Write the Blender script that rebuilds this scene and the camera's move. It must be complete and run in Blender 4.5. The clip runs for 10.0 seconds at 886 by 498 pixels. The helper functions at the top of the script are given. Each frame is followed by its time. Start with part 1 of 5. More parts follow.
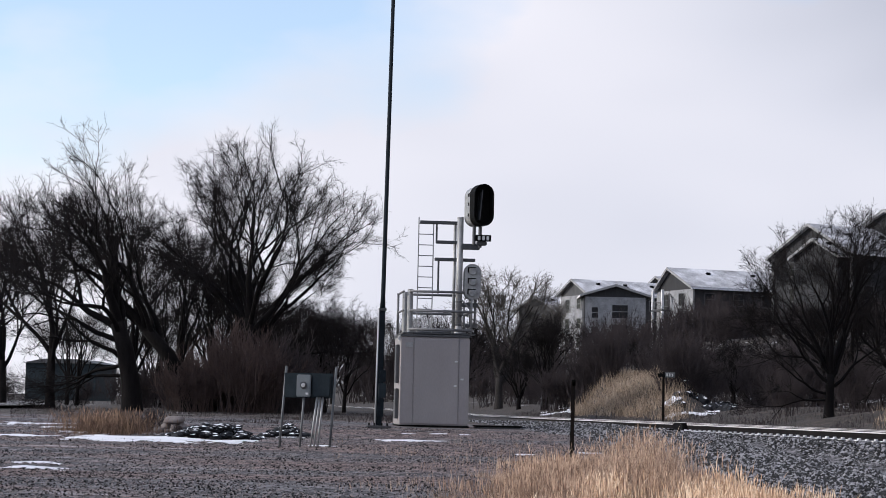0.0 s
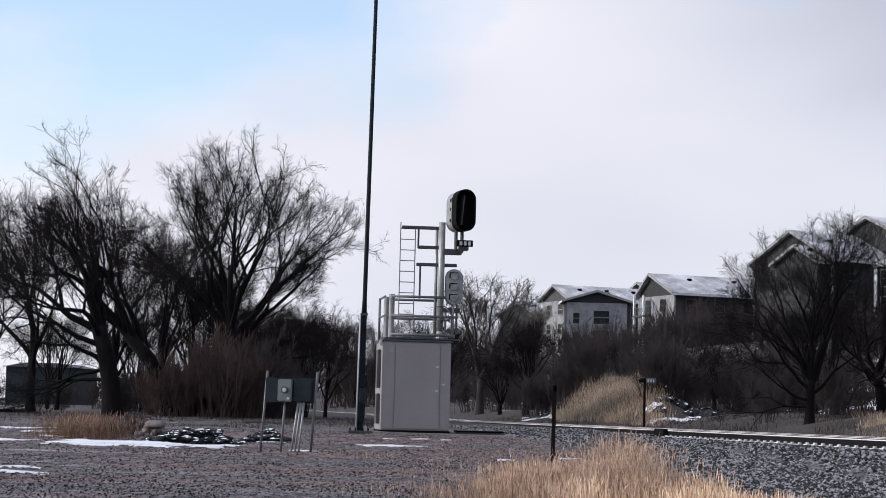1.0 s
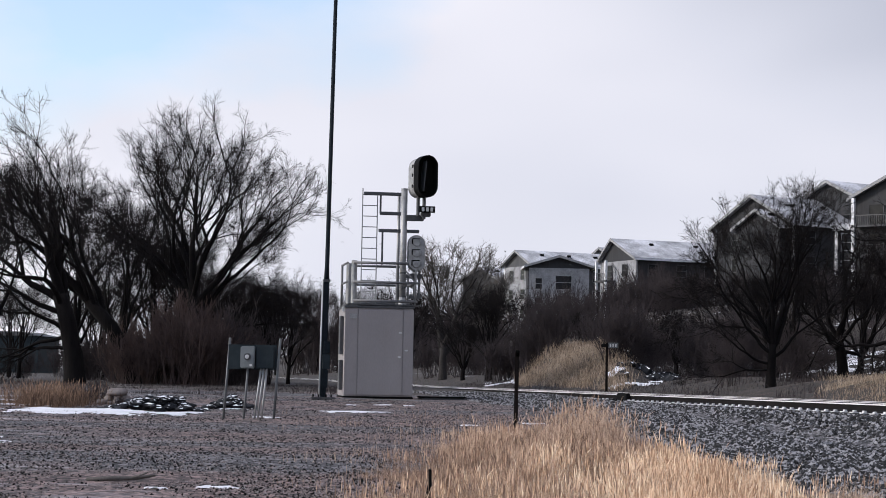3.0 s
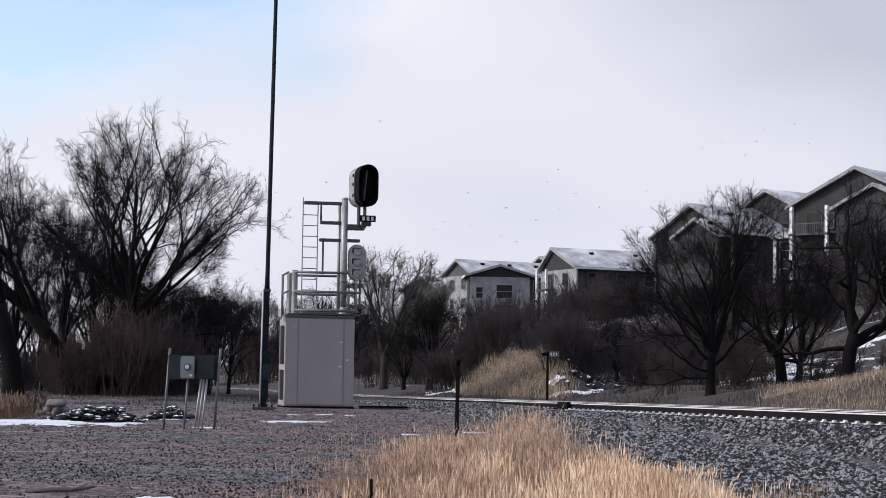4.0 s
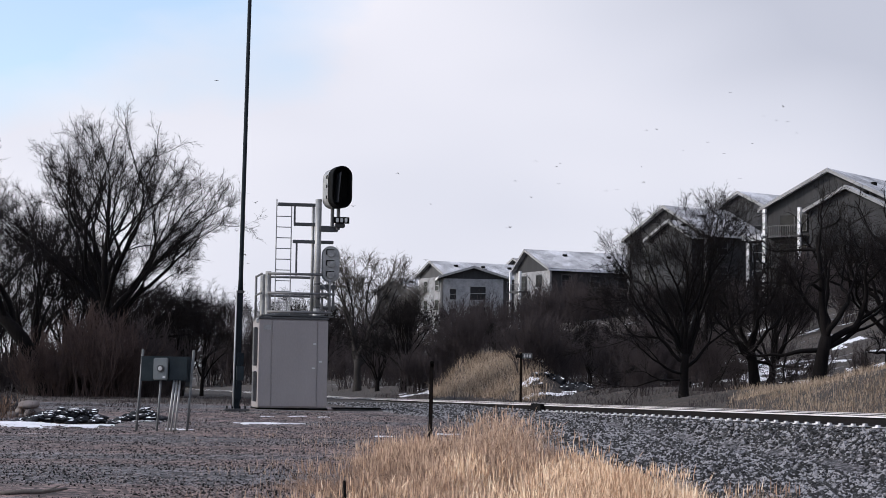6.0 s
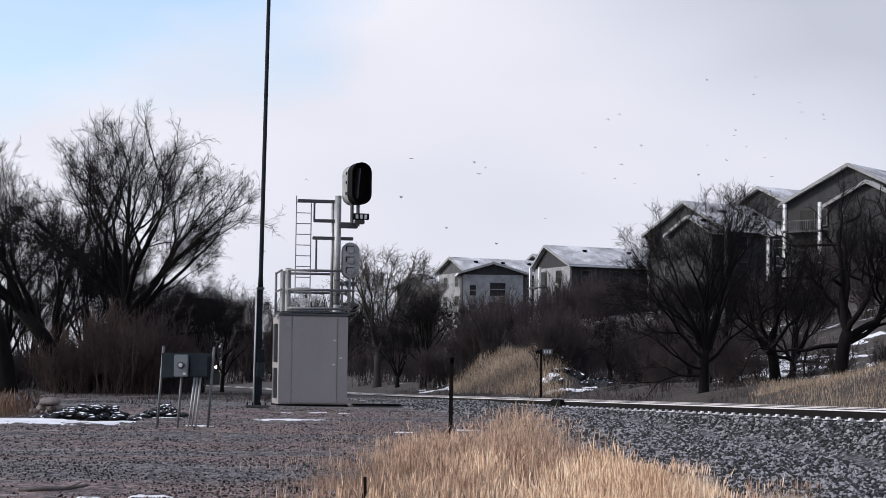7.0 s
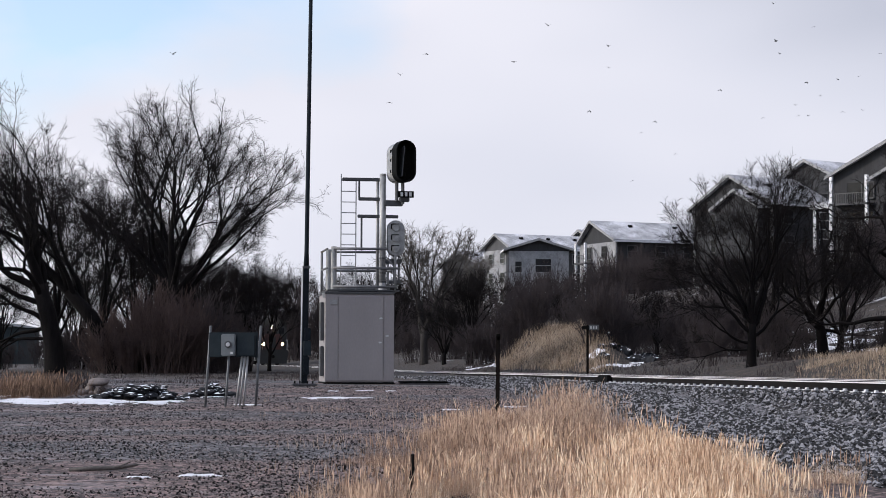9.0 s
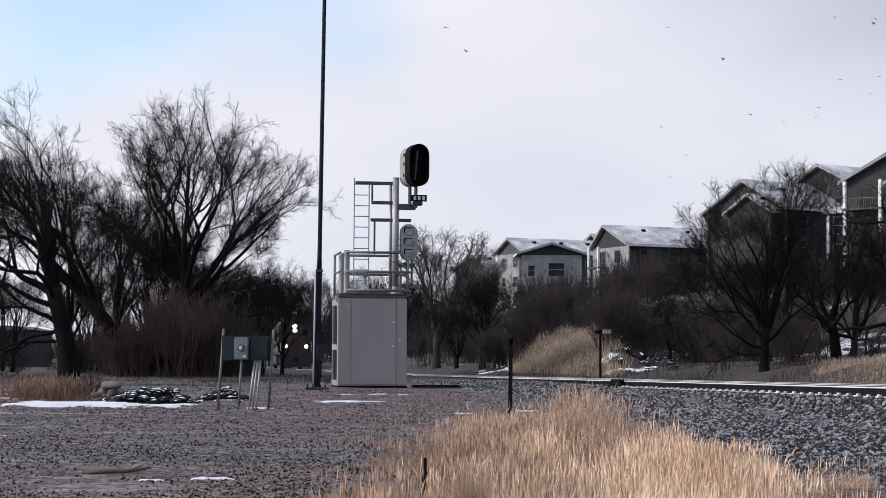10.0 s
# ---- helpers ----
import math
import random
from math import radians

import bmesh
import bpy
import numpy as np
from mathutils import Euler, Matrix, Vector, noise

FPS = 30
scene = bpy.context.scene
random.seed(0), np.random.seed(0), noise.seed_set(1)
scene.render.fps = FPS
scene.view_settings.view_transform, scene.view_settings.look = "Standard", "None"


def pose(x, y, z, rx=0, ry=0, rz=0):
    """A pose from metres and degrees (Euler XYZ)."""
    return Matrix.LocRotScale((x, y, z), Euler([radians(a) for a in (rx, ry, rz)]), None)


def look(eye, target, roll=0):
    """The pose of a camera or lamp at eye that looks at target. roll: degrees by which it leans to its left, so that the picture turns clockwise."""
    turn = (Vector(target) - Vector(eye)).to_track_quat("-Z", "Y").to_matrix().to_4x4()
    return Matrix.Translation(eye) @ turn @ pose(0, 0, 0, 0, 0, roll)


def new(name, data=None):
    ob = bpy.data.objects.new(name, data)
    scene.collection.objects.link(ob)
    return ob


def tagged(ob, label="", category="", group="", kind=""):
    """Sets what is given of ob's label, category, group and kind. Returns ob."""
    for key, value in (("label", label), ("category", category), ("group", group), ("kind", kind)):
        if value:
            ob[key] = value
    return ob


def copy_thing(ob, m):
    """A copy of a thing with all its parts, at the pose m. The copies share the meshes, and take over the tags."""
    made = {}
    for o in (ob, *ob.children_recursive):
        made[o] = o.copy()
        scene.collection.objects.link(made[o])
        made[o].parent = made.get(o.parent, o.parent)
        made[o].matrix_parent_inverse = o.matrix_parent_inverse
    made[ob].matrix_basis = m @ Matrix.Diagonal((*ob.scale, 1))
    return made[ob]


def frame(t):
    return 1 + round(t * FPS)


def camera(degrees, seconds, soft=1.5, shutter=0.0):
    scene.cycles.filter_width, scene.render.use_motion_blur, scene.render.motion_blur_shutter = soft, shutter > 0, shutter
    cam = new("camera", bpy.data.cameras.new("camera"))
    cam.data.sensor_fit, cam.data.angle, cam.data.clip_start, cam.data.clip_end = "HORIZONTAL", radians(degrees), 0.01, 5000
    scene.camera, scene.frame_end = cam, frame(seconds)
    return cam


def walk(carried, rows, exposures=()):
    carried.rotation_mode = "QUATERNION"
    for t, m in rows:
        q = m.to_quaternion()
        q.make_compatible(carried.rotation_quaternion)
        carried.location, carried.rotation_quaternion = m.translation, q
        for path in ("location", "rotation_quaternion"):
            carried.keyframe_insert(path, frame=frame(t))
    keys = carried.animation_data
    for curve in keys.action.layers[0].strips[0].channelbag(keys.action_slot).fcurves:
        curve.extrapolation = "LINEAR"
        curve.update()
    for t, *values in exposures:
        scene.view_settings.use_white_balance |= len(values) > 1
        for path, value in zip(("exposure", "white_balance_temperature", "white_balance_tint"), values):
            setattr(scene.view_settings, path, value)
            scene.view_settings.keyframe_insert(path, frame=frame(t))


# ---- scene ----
cam = camera(26.0, 10.0, soft=0.9)
EYE_Z = 0.6
# seconds, yaw, pitch, roll of the hand-held camera, which pans on one spot
TURNS = [
    (0.0, 4.036, 4.589, -1.274),
    (0.5, 3.718, 4.824, -1.358),
    (1.0, 3.476, 4.756, -1.435),
    (1.5, 3.352, 4.439, -1.398),
    (2.0, 3.272, 4.051, -1.336),
    (2.5, 2.993, 3.789, -1.215),
    (2.7, 2.790, 3.740, -1.170),
    (3.8, 0.952, 3.990, -0.870),
    (4.0, 0.615, 4.069, -0.834),
    (4.5, -0.058, 4.127, -0.798),
    (5.0, -0.344, 4.134, -0.835),
    (5.2, -0.361, 4.134, -0.850),
    (6.3, -0.024, 4.130, -0.880),
    (6.5, 0.094, 4.135, -0.893),
    (7.0, 0.425, 4.006, -0.726),
    (7.5, 0.763, 3.777, -0.571),
    (8.0, 1.132, 3.555, -0.385),
    (8.5, 1.481, 3.377, -0.230),
    (9.0, 1.813, 3.310, -0.180),
    (9.5, 2.049, 3.295, -0.231),
    (10.0, 2.191, 3.423, -0.329),
]
walk(cam, [(t, pose(0, 0, EYE_Z, 90 + pitch, roll, yaw)) for t, yaw, pitch, roll in TURNS], exposures=[(0.0, 0.0, 6250, 12)])

# ---- world and sun ----
SUN_FROM = Vector((-0.82, -0.14, 0.50)).normalized()
CLOUD, SKY, SUN = 0.93, 0.212, 3.0
world = bpy.data.worlds.new("winter_sky")
scene.world = world
world.use_nodes = True


def node(tree, kind, **values):
    n = tree.nodes.new(kind)
    for key, value in values.items():
        n.inputs[key].default_value = value
    return n


def maths(tree, op, a, b):
    n = tree.nodes.new("ShaderNodeMath")
    n.operation = op
    for i, v in enumerate((a, b)):
        if isinstance(v, (int, float)):
            n.inputs[i].default_value = v
        else:
            tree.links.new(v, n.inputs[i])
    return n.outputs[0]


def ramp(tree, fac, stops):
    n = tree.nodes.new("ShaderNodeValToRGB")
    e = n.color_ramp.elements
    while len(e) < len(stops):
        e.new(0.5)
    for i, (p, c) in enumerate(stops):
        e[i].position, e[i].color = p, (*c, 1)
    tree.links.new(fac, n.inputs[0])
    return n.outputs[0]


def build_world():
    t = world.node_tree
    t.nodes.clear()
    out = t.nodes.new("ShaderNodeOutputWorld")
    co = t.nodes.new("ShaderNodeTexCoord")
    sep = t.nodes.new("ShaderNodeSeparateXYZ")
    t.links.new(co.outputs["Generated"], sep.inputs[0])
    sky = t.nodes.new("ShaderNodeTexSky")
    sky.sky_type, sky.sun_disc = "NISHITA", False
    sky.sun_elevation, sky.sun_rotation = math.asin(SUN_FROM.z), math.atan2(SUN_FROM.x, SUN_FROM.y)
    blue = node(t, "ShaderNodeBackground", Strength=SKY)
    t.links.new(sky.outputs[0], blue.inputs[0])
    mp = node(t, "ShaderNodeMapping", Scale=(1.0, 1.0, 2.2), Location=(0.35, 0.1, 0.0))
    t.links.new(co.outputs["Generated"], mp.inputs[0])
    big = node(t, "ShaderNodeTexNoise", Scale=5.0, Detail=5.0, Roughness=0.5)
    t.links.new(mp.outputs[0], big.inputs[0])
    soft = node(t, "ShaderNodeTexNoise", Scale=2.2, Detail=3.0, Roughness=0.45)
    t.links.new(mp.outputs[0], soft.inputs[0])
    # blue gaps open towards the upper sky on the sunny side, broken by noise
    up = maths(t, "MINIMUM", sep.outputs["Z"], 0.24)
    f = maths(t, "ADD", maths(t, "MULTIPLY", sep.outputs["X"], -4.5), maths(t, "MULTIPLY", up, 16.0))
    f = maths(t, "ADD", f, maths(t, "MULTIPLY", maths(t, "SUBTRACT", big.outputs[0], 0.5), -3.4))
    gap = ramp(t, maths(t, "MULTIPLY", maths(t, "SUBTRACT", f, 2.85), 0.6), [(0.15, (0, 0, 0)), (0.75, (0.85, 0.85, 0.85))])
    tone = ramp(t, maths(t, "ADD", soft.outputs[0], maths(t, "MULTIPLY", sep.outputs["X"], -0.8)), [(0.30, (0.62, 0.64, 0.72)), (0.46, (0.80, 0.81, 0.88)), (0.62, (0.97, 0.955, 1.0))])
    cloud = node(t, "ShaderNodeBackground", Strength=CLOUD)
    t.links.new(tone, cloud.inputs[0])
    mix = t.nodes.new("ShaderNodeMixShader")
    t.links.new(gap, mix.inputs[0])
    t.links.new(cloud.outputs[0], mix.inputs[1])
    t.links.new(blue.outputs[0], mix.inputs[2])
    t.links.new(mix.outputs[0], out.inputs[0])


build_world()
sun_data = bpy.data.lights.new("sun", "SUN")
sun_data.energy, sun_data.angle, sun_data.color = SUN, radians(8), (1.0, 0.94, 0.85)
sun = new("sun", sun_data)
sun.matrix_basis = look((0, 0, 60), Vector((0, 0, 60)) - SUN_FROM)


# ---- materials ----
def material(name, colours, rough=0.8, metal=0.0, scale=3.0, fine=40.0, bump=0.3, bump_scale=None, stretch=(1, 1, 1), per_piece=0.0, island=False, spec=0.5):
    """A surface that varies between two or three colours, at two scales, with fine relief."""
    m = bpy.data.materials.new(name)
    m.use_nodes = True
    t = m.node_tree
    b = t.nodes["Principled BSDF"]
    b.inputs["Roughness"].default_value, b.inputs["Metallic"].default_value = rough, metal
    b.inputs["Specular IOR Level"].default_value = 0.12 if rough >= 0.9 else spec
    co = t.nodes.new("ShaderNodeTexCoord")
    mp = node(t, "ShaderNodeMapping", Scale=stretch)
    t.links.new(co.outputs["Object"], mp.inputs[0])
    n1 = node(t, "ShaderNodeTexNoise", Scale=scale, Detail=4.0, Roughness=0.6)
    n2 = node(t, "ShaderNodeTexNoise", Scale=fine, Detail=3.0, Roughness=0.6)
    t.links.new(mp.outputs[0], n1.inputs[0])
    t.links.new(mp.outputs[0], n2.inputs[0])
    f = maths(t, "ADD", maths(t, "MULTIPLY", n1.outputs[0], 0.6), maths(t, "MULTIPLY", n2.outputs[0], 0.4))
    if per_piece:
        if island:
            r = t.nodes.new("ShaderNodeNewGeometry").outputs["Random Per Island"]
        else:
            r = t.nodes.new("ShaderNodeObjectInfo").outputs["Random"]
        f = maths(t, "ADD", f, maths(t, "MULTIPLY", maths(t, "SUBTRACT", r, 0.5), per_piece))
    k = len(colours) - 1
    col = ramp(t, f, [(0.32 + 0.36 * i / k, c) for i, c in enumerate(colours)])
    t.links.new(col, b.inputs["Base Color"])
    if bump:
        bp = node(t, "ShaderNodeBump", Strength=bump, Distance=0.02)
        t.links.new(n2.outputs[0], bp.inputs["Height"])
        t.links.new(bp.outputs[0], b.inputs["Normal"])
    return m


def thin_leaf(m, share=0.4):
    """Lets light through a blade."""
    t = m.node_tree
    b, out = t.nodes["Principled BSDF"], t.nodes["Material Output"]
    tr = t.nodes.new("ShaderNodeBsdfTranslucent")
    t.links.new(b.inputs["Base Color"].links[0].from_socket, tr.inputs[0])
    mix = t.nodes.new("ShaderNodeMixShader")
    mix.inputs[0].default_value = share
    t.links.new(b.outputs[0], mix.inputs[1])
    t.links.new(tr.outputs[0], mix.inputs[2])
    t.links.new(mix.outputs[0], out.inputs[0])
    return m


def dusted(m, amount=0.62):
    """Snow on the faces that look up."""
    t = m.node_tree
    b = t.nodes["Principled BSDF"]
    sep = t.nodes.new("ShaderNodeSeparateXYZ")
    t.links.new(t.nodes.new("ShaderNodeNewGeometry").outputs["Normal"], sep.inputs[0])
    co = t.nodes.new("ShaderNodeTexCoord")
    n = node(t, "ShaderNodeTexNoise", Scale=5.0, Detail=4.0)
    t.links.new(co.outputs["Object"], n.inputs[0])
    f = maths(t, "ADD", sep.outputs["Z"], maths(t, "MULTIPLY", maths(t, "SUBTRACT", n.outputs[0], 0.5), 1.1))
    mix = t.nodes.new("ShaderNodeMix")
    mix.data_type = "RGBA"
    t.links.new(ramp(t, f, [(amount, (0, 0, 0)), (amount + 0.12, (1, 1, 1))]), mix.inputs["Factor"])
    t.links.new(b.inputs["Base Color"].links[0].from_socket, mix.inputs["A"])
    mix.inputs["B"].default_value = (0.75, 0.76, 0.8, 1)
    t.links.new(mix.outputs["Result"], b.inputs["Base Color"])
    return m


def glow(name, colour, strength):
    m = bpy.data.materials.new(name)
    m.use_nodes = True
    b = m.node_tree.nodes["Principled BSDF"]
    b.inputs["Base Color"].default_value = (*colour, 1)
    b.inputs["Emission Color"].default_value = (*colour, 1)
    b.inputs["Emission Strength"].default_value = strength
    return m


# dark bark and twigs, blackened further to paint silhouettes against the sky
BARK_SILHOUETTE = material("bark", [(0.0022, 0.0018, 0.002), (0.010, 0.0085, 0.0085)], 0.95, scale=2, fine=25, stretch=(3, 3, 0.6))
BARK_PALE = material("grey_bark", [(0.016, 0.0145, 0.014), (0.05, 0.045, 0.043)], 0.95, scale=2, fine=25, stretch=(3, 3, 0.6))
TWIG_SILHOUETTE = material("twig_bark_silhouette", [(0.0036, 0.003, 0.0032), (0.014, 0.0115, 0.0117)], 0.95, scale=1.0, fine=9, bump=0)
TWIG_PALE = material("pale_twig_bark", [(0.06, 0.053, 0.05), (0.13, 0.12, 0.11)], 0.95, scale=1.0, fine=9, bump=0)
BRUSH = material("brush_stems", [(0.020, 0.0168, 0.018), (0.068, 0.056, 0.057)], 0.95, scale=0.8, fine=6, bump=0)
BRUSH_RED = material("reddish_brush_stems", [(0.036, 0.0255, 0.0245), (0.105, 0.075, 0.068)], 0.95, scale=0.8, fine=6, bump=0)
STRAW = material("dry_grass", [(0.42, 0.27, 0.175), (0.78, 0.58, 0.41), (0.97, 0.84, 0.67)], 0.8, scale=0.8, fine=6, bump=0, per_piece=0.4, island=True)
STRAW_RED = material("reddish_dry_grass", [(0.18, 0.115, 0.085), (0.44, 0.30, 0.22), (0.70, 0.53, 0.40)], 0.85, scale=0.5, fine=5, bump=0, per_piece=0.4, island=True)
WEED = material("rusty_brown_weeds", [(0.06, 0.036, 0.026), (0.15, 0.097, 0.067), (0.28, 0.19, 0.135)], 0.9, scale=0.5, fine=5, bump=0, per_piece=0.4, island=True)
STRAW_DULL = material("dull_dry_grass", [(0.12, 0.085, 0.06), (0.33, 0.25, 0.18), (0.58, 0.46, 0.35)], 0.85, scale=0.5, fine=5, bump=0, per_piece=0.3, island=True)
for m in (STRAW, STRAW_RED, STRAW_DULL):
    thin_leaf(m)
ALUMINIUM = material("dull_aluminium", [(0.25, 0.227, 0.225), (0.31, 0.283, 0.281)], 0.55, 0.15, scale=1.2, fine=30, bump=0.05, stretch=(1, 1, 0.35))
GALV = material("galvanised_steel", [(0.22, 0.22, 0.22), (0.36, 0.36, 0.36)], 0.5, 0.4, scale=6, fine=50, bump=0.08)
RAILING = material("dull_steel_railing", [(0.10, 0.10, 0.104), (0.19, 0.19, 0.195)], 0.6, 0.2, scale=5, fine=40, bump=0.08)
GALV_DARK = material("weathered_steel", [(0.05, 0.052, 0.055), (0.10, 0.10, 0.105)], 0.6, 0.3, scale=6, fine=50, bump=0.1)
MAST_BLUE = material("grey_blue_mast_paint", [(0.006, 0.0085, 0.011), (0.018, 0.024, 0.030)], 0.8, 0.0, scale=4, fine=40, bump=0.05, spec=0.1)
PANEL_BLUE = material("blue_grey_panel_paint", [(0.010, 0.0155, 0.019), (0.026, 0.036, 0.043)], 0.7, 0.0, scale=3, fine=40, bump=0.05, spec=0.2)
POST_GREY = material("weathered_post_grey", [(0.07, 0.075, 0.08), (0.13, 0.135, 0.14)], 0.6, 0.1, scale=5, fine=40, bump=0.08)
METER_GREY = material("meter_box_grey", [(0.13, 0.145, 0.15), (0.19, 0.205, 0.21)], 0.5, 0.1, scale=4, fine=40, bump=0.05)
BLACK = material("flat_black_paint", [(0.004, 0.004, 0.004), (0.010, 0.010, 0.010)], 0.8, scale=5, fine=60, bump=0.05, spec=0.06)
HOOD_GREY = material("hood_silver_paint", [(0.16, 0.16, 0.16), (0.36, 0.36, 0.36)], 0.55, 0.2, scale=7, fine=40, bump=0.08)
PALE = material("pale_grey_paint", [(0.42, 0.42, 0.42), (0.6, 0.6, 0.6)], 0.6, scale=5, fine=40, bump=0.05)
# near black: the shade below the rail head is put into this colour
RAIL_SIDE = material("rusty_shaded_rail_side", [(0.004, 0.0034, 0.0036), (0.013, 0.011, 0.011)], 0.95, 0.0, scale=2, fine=30, bump=0.1)
# pale and fairly matt: the head's gleam is in the base colour
RAIL_TOP = material("rail_head_painted_gleam", [(0.60, 0.56, 0.56), (0.80, 0.76, 0.76)], 0.5, 0.25, scale=1, fine=30, bump=0.02)
TIE = material("weathered_tie_wood", [(0.02, 0.018, 0.017), (0.06, 0.053, 0.048)], 0.95, scale=3, fine=30, stretch=(1, 4, 4), per_piece=0.25)
CLIP = material("frosted_tie_plate", [(0.45, 0.44, 0.45), (0.75, 0.74, 0.76)], 0.7, 0.05, scale=6, fine=40, bump=0.1, per_piece=0.3)
BALLAST = material("ballast_stone", [(0.005, 0.005, 0.006), (0.017, 0.017, 0.018), (0.027, 0.027, 0.031), (0.25, 0.245, 0.26)], 0.85, scale=6, fine=30, bump=0.1, per_piece=0.75, island=True)
GRIT = material("yard_gravel", [(0.006, 0.006, 0.0065), (0.029, 0.0255, 0.0265), (0.080, 0.067, 0.067), (0.28, 0.245, 0.24)], 0.9, scale=6, fine=30, bump=0.1, per_piece=0.75, island=True)
SNOW = material("old_snow", [(0.52, 0.52, 0.56), (0.80, 0.80, 0.84)], 0.7, scale=2, fine=14, bump=0.4)
BOULDER = material("boulder_stone", [(0.12, 0.105, 0.10), (0.24, 0.21, 0.20)], 0.9, scale=2, fine=20, bump=0.4)
RUBBLE = material("dark_rubble", [(0.010, 0.011, 0.013), (0.035, 0.037, 0.042)], 0.9, scale=4, fine=30, bump=0.3, per_piece=0.4)
dusted(RUBBLE, 0.96)
ROAD = material("pale_road", [(0.13, 0.13, 0.135), (0.21, 0.205, 0.21)], 0.9, scale=0.5, fine=12)
RUST = material("dark_rusty_steel", [(0.004, 0.0034, 0.0034), (0.014, 0.0095, 0.008)], 0.92, 0.0, scale=6, fine=40)
WOOD_STICK = material("grey_driftwood", [(0.06, 0.055, 0.052), (0.15, 0.135, 0.125)], 0.9, scale=6, fine=40)


def ground_material():
    m = bpy.data.materials.new("gravel_and_earth")
    m.use_nodes = True
    t = m.node_tree
    b = t.nodes["Principled BSDF"]
    b.inputs["Roughness"].default_value = 0.95
    co = t.nodes.new("ShaderNodeTexCoord")
    big = node(t, "ShaderNodeTexNoise", Scale=0.16, Detail=5.0, Roughness=0.6)
    mp = node(t, "ShaderNodeMapping", Scale=(0.4, 2.2, 1.0))
    t.links.new(co.outputs["Object"], mp.inputs[0])
    t.links.new(mp.outputs[0], big.inputs[0])
    mid = node(t, "ShaderNodeTexNoise", Scale=2.2, Detail=6.0, Roughness=0.7)
    vor = node(t, "ShaderNodeTexVoronoi", Scale=16.0)
    for n in (mid, vor):
        t.links.new(co.outputs["Object"], n.inputs["Vector"])
    clod = node(t, "ShaderNodeTexNoise", Scale=8.0, Detail=4.0, Roughness=0.65)
    t.links.new(co.outputs["Object"], clod.inputs["Vector"])
    f = maths(t, "ADD", maths(t, "MULTIPLY", mid.outputs[0], 0.35), maths(t, "MULTIPLY", clod.outputs[0], 0.4))
    f = maths(t, "ADD", f, maths(t, "MULTIPLY", vor.outputs["Color"], 0.25))
    gravel = ramp(t, f, [(0.40, (0.004, 0.0038, 0.0048)), (0.49, (0.028, 0.0262, 0.030)), (0.60, (0.175, 0.163, 0.175))])
    earth = ramp(t, f, [(0.40, (0.008, 0.005, 0.005)), (0.49, (0.058, 0.037, 0.035)), (0.61, (0.25, 0.175, 0.163))])
    mix = t.nodes.new("ShaderNodeMix")
    mix.data_type = "RGBA"
    sep = t.nodes.new("ShaderNodeSeparateXYZ")
    t.links.new(co.outputs["Object"], sep.inputs[0])
    q = maths(t, "ADD", sep.outputs["X"], maths(t, "MULTIPLY", sep.outputs["Y"], 0.1914))
    yard = ramp(t, maths(t, "MULTIPLY", q, 0.1), [(0.75, (1, 1, 1)), (0.95, (0, 0, 0))])
    t.links.new(maths(t, "MULTIPLY", yard, ramp(t, big.outputs[0], [(0.42, (0, 0, 0)), (0.50, (1, 1, 1))])), mix.inputs["Factor"])
    t.links.new(gravel, mix.inputs["A"])
    t.links.new(earth, mix.inputs["B"])
    # dead grass and leaf litter away from the line
    litter = ramp(t, f, [(0.36, (0.006, 0.0044, 0.004)), (0.5, (0.024, 0.0175, 0.0145)), (0.66, (0.085, 0.062, 0.044))])
    far = maths(t, "MAXIMUM", maths(t, "SUBTRACT", q, 14.9), maths(t, "SUBTRACT", sep.outputs["Y"], 58.0))
    far = maths(t, "ADD", maths(t, "MULTIPLY", far, 0.5), maths(t, "MULTIPLY", mid.outputs[0], 1.0))
    mix2 = t.nodes.new("ShaderNodeMix")
    mix2.data_type = "RGBA"
    t.links.new(ramp(t, far, [(0.4, (0, 0, 0)), (0.9, (1, 1, 1))]), mix2.inputs["Factor"])
    t.links.new(mix.outputs["Result"], mix2.inputs["A"])
    t.links.new(litter, mix2.inputs["B"])
    # thin frost in streaks on the open yard
    fm = node(t, "ShaderNodeMapping", Scale=(0.35, 1.5, 1.0), Location=(3.1, 0.0, 0.0))
    t.links.new(co.outputs["Object"], fm.inputs[0])
    fn = node(t, "ShaderNodeTexNoise", Scale=0.75, Detail=8.0, Roughness=0.72)
    t.links.new(fm.outputs[0], fn.inputs[0])
    open_yard = ramp(t, maths(t, "MULTIPLY", maths(t, "ADD", sep.outputs["X"], maths(t, "MULTIPLY", sep.outputs["Y"], 0.14)), -0.2), [(0.1, (0.15, 0.15, 0.15)), (0.5, (1, 1, 1))])
    frost = t.nodes.new("ShaderNodeMix")
    frost.data_type = "RGBA"
    t.links.new(maths(t, "MULTIPLY", maths(t, "MULTIPLY", ramp(t, fn.outputs[0], [(0.55, (0, 0, 0)), (0.66, (0.8, 0.8, 0.8))]), open_yard), yard), frost.inputs["Factor"])
    t.links.new(mix2.outputs["Result"], frost.inputs["A"])
    frost.inputs["B"].default_value = (0.42, 0.39, 0.41, 1)
    # snow that lies in hollows of the far ground
    sn = node(t, "ShaderNodeTexNoise", Scale=0.35, Detail=6.0, Roughness=0.65)
    t.links.new(co.outputs["Object"], sn.inputs["Vector"])
    mix3 = t.nodes.new("ShaderNodeMix")
    mix3.data_type = "RGBA"
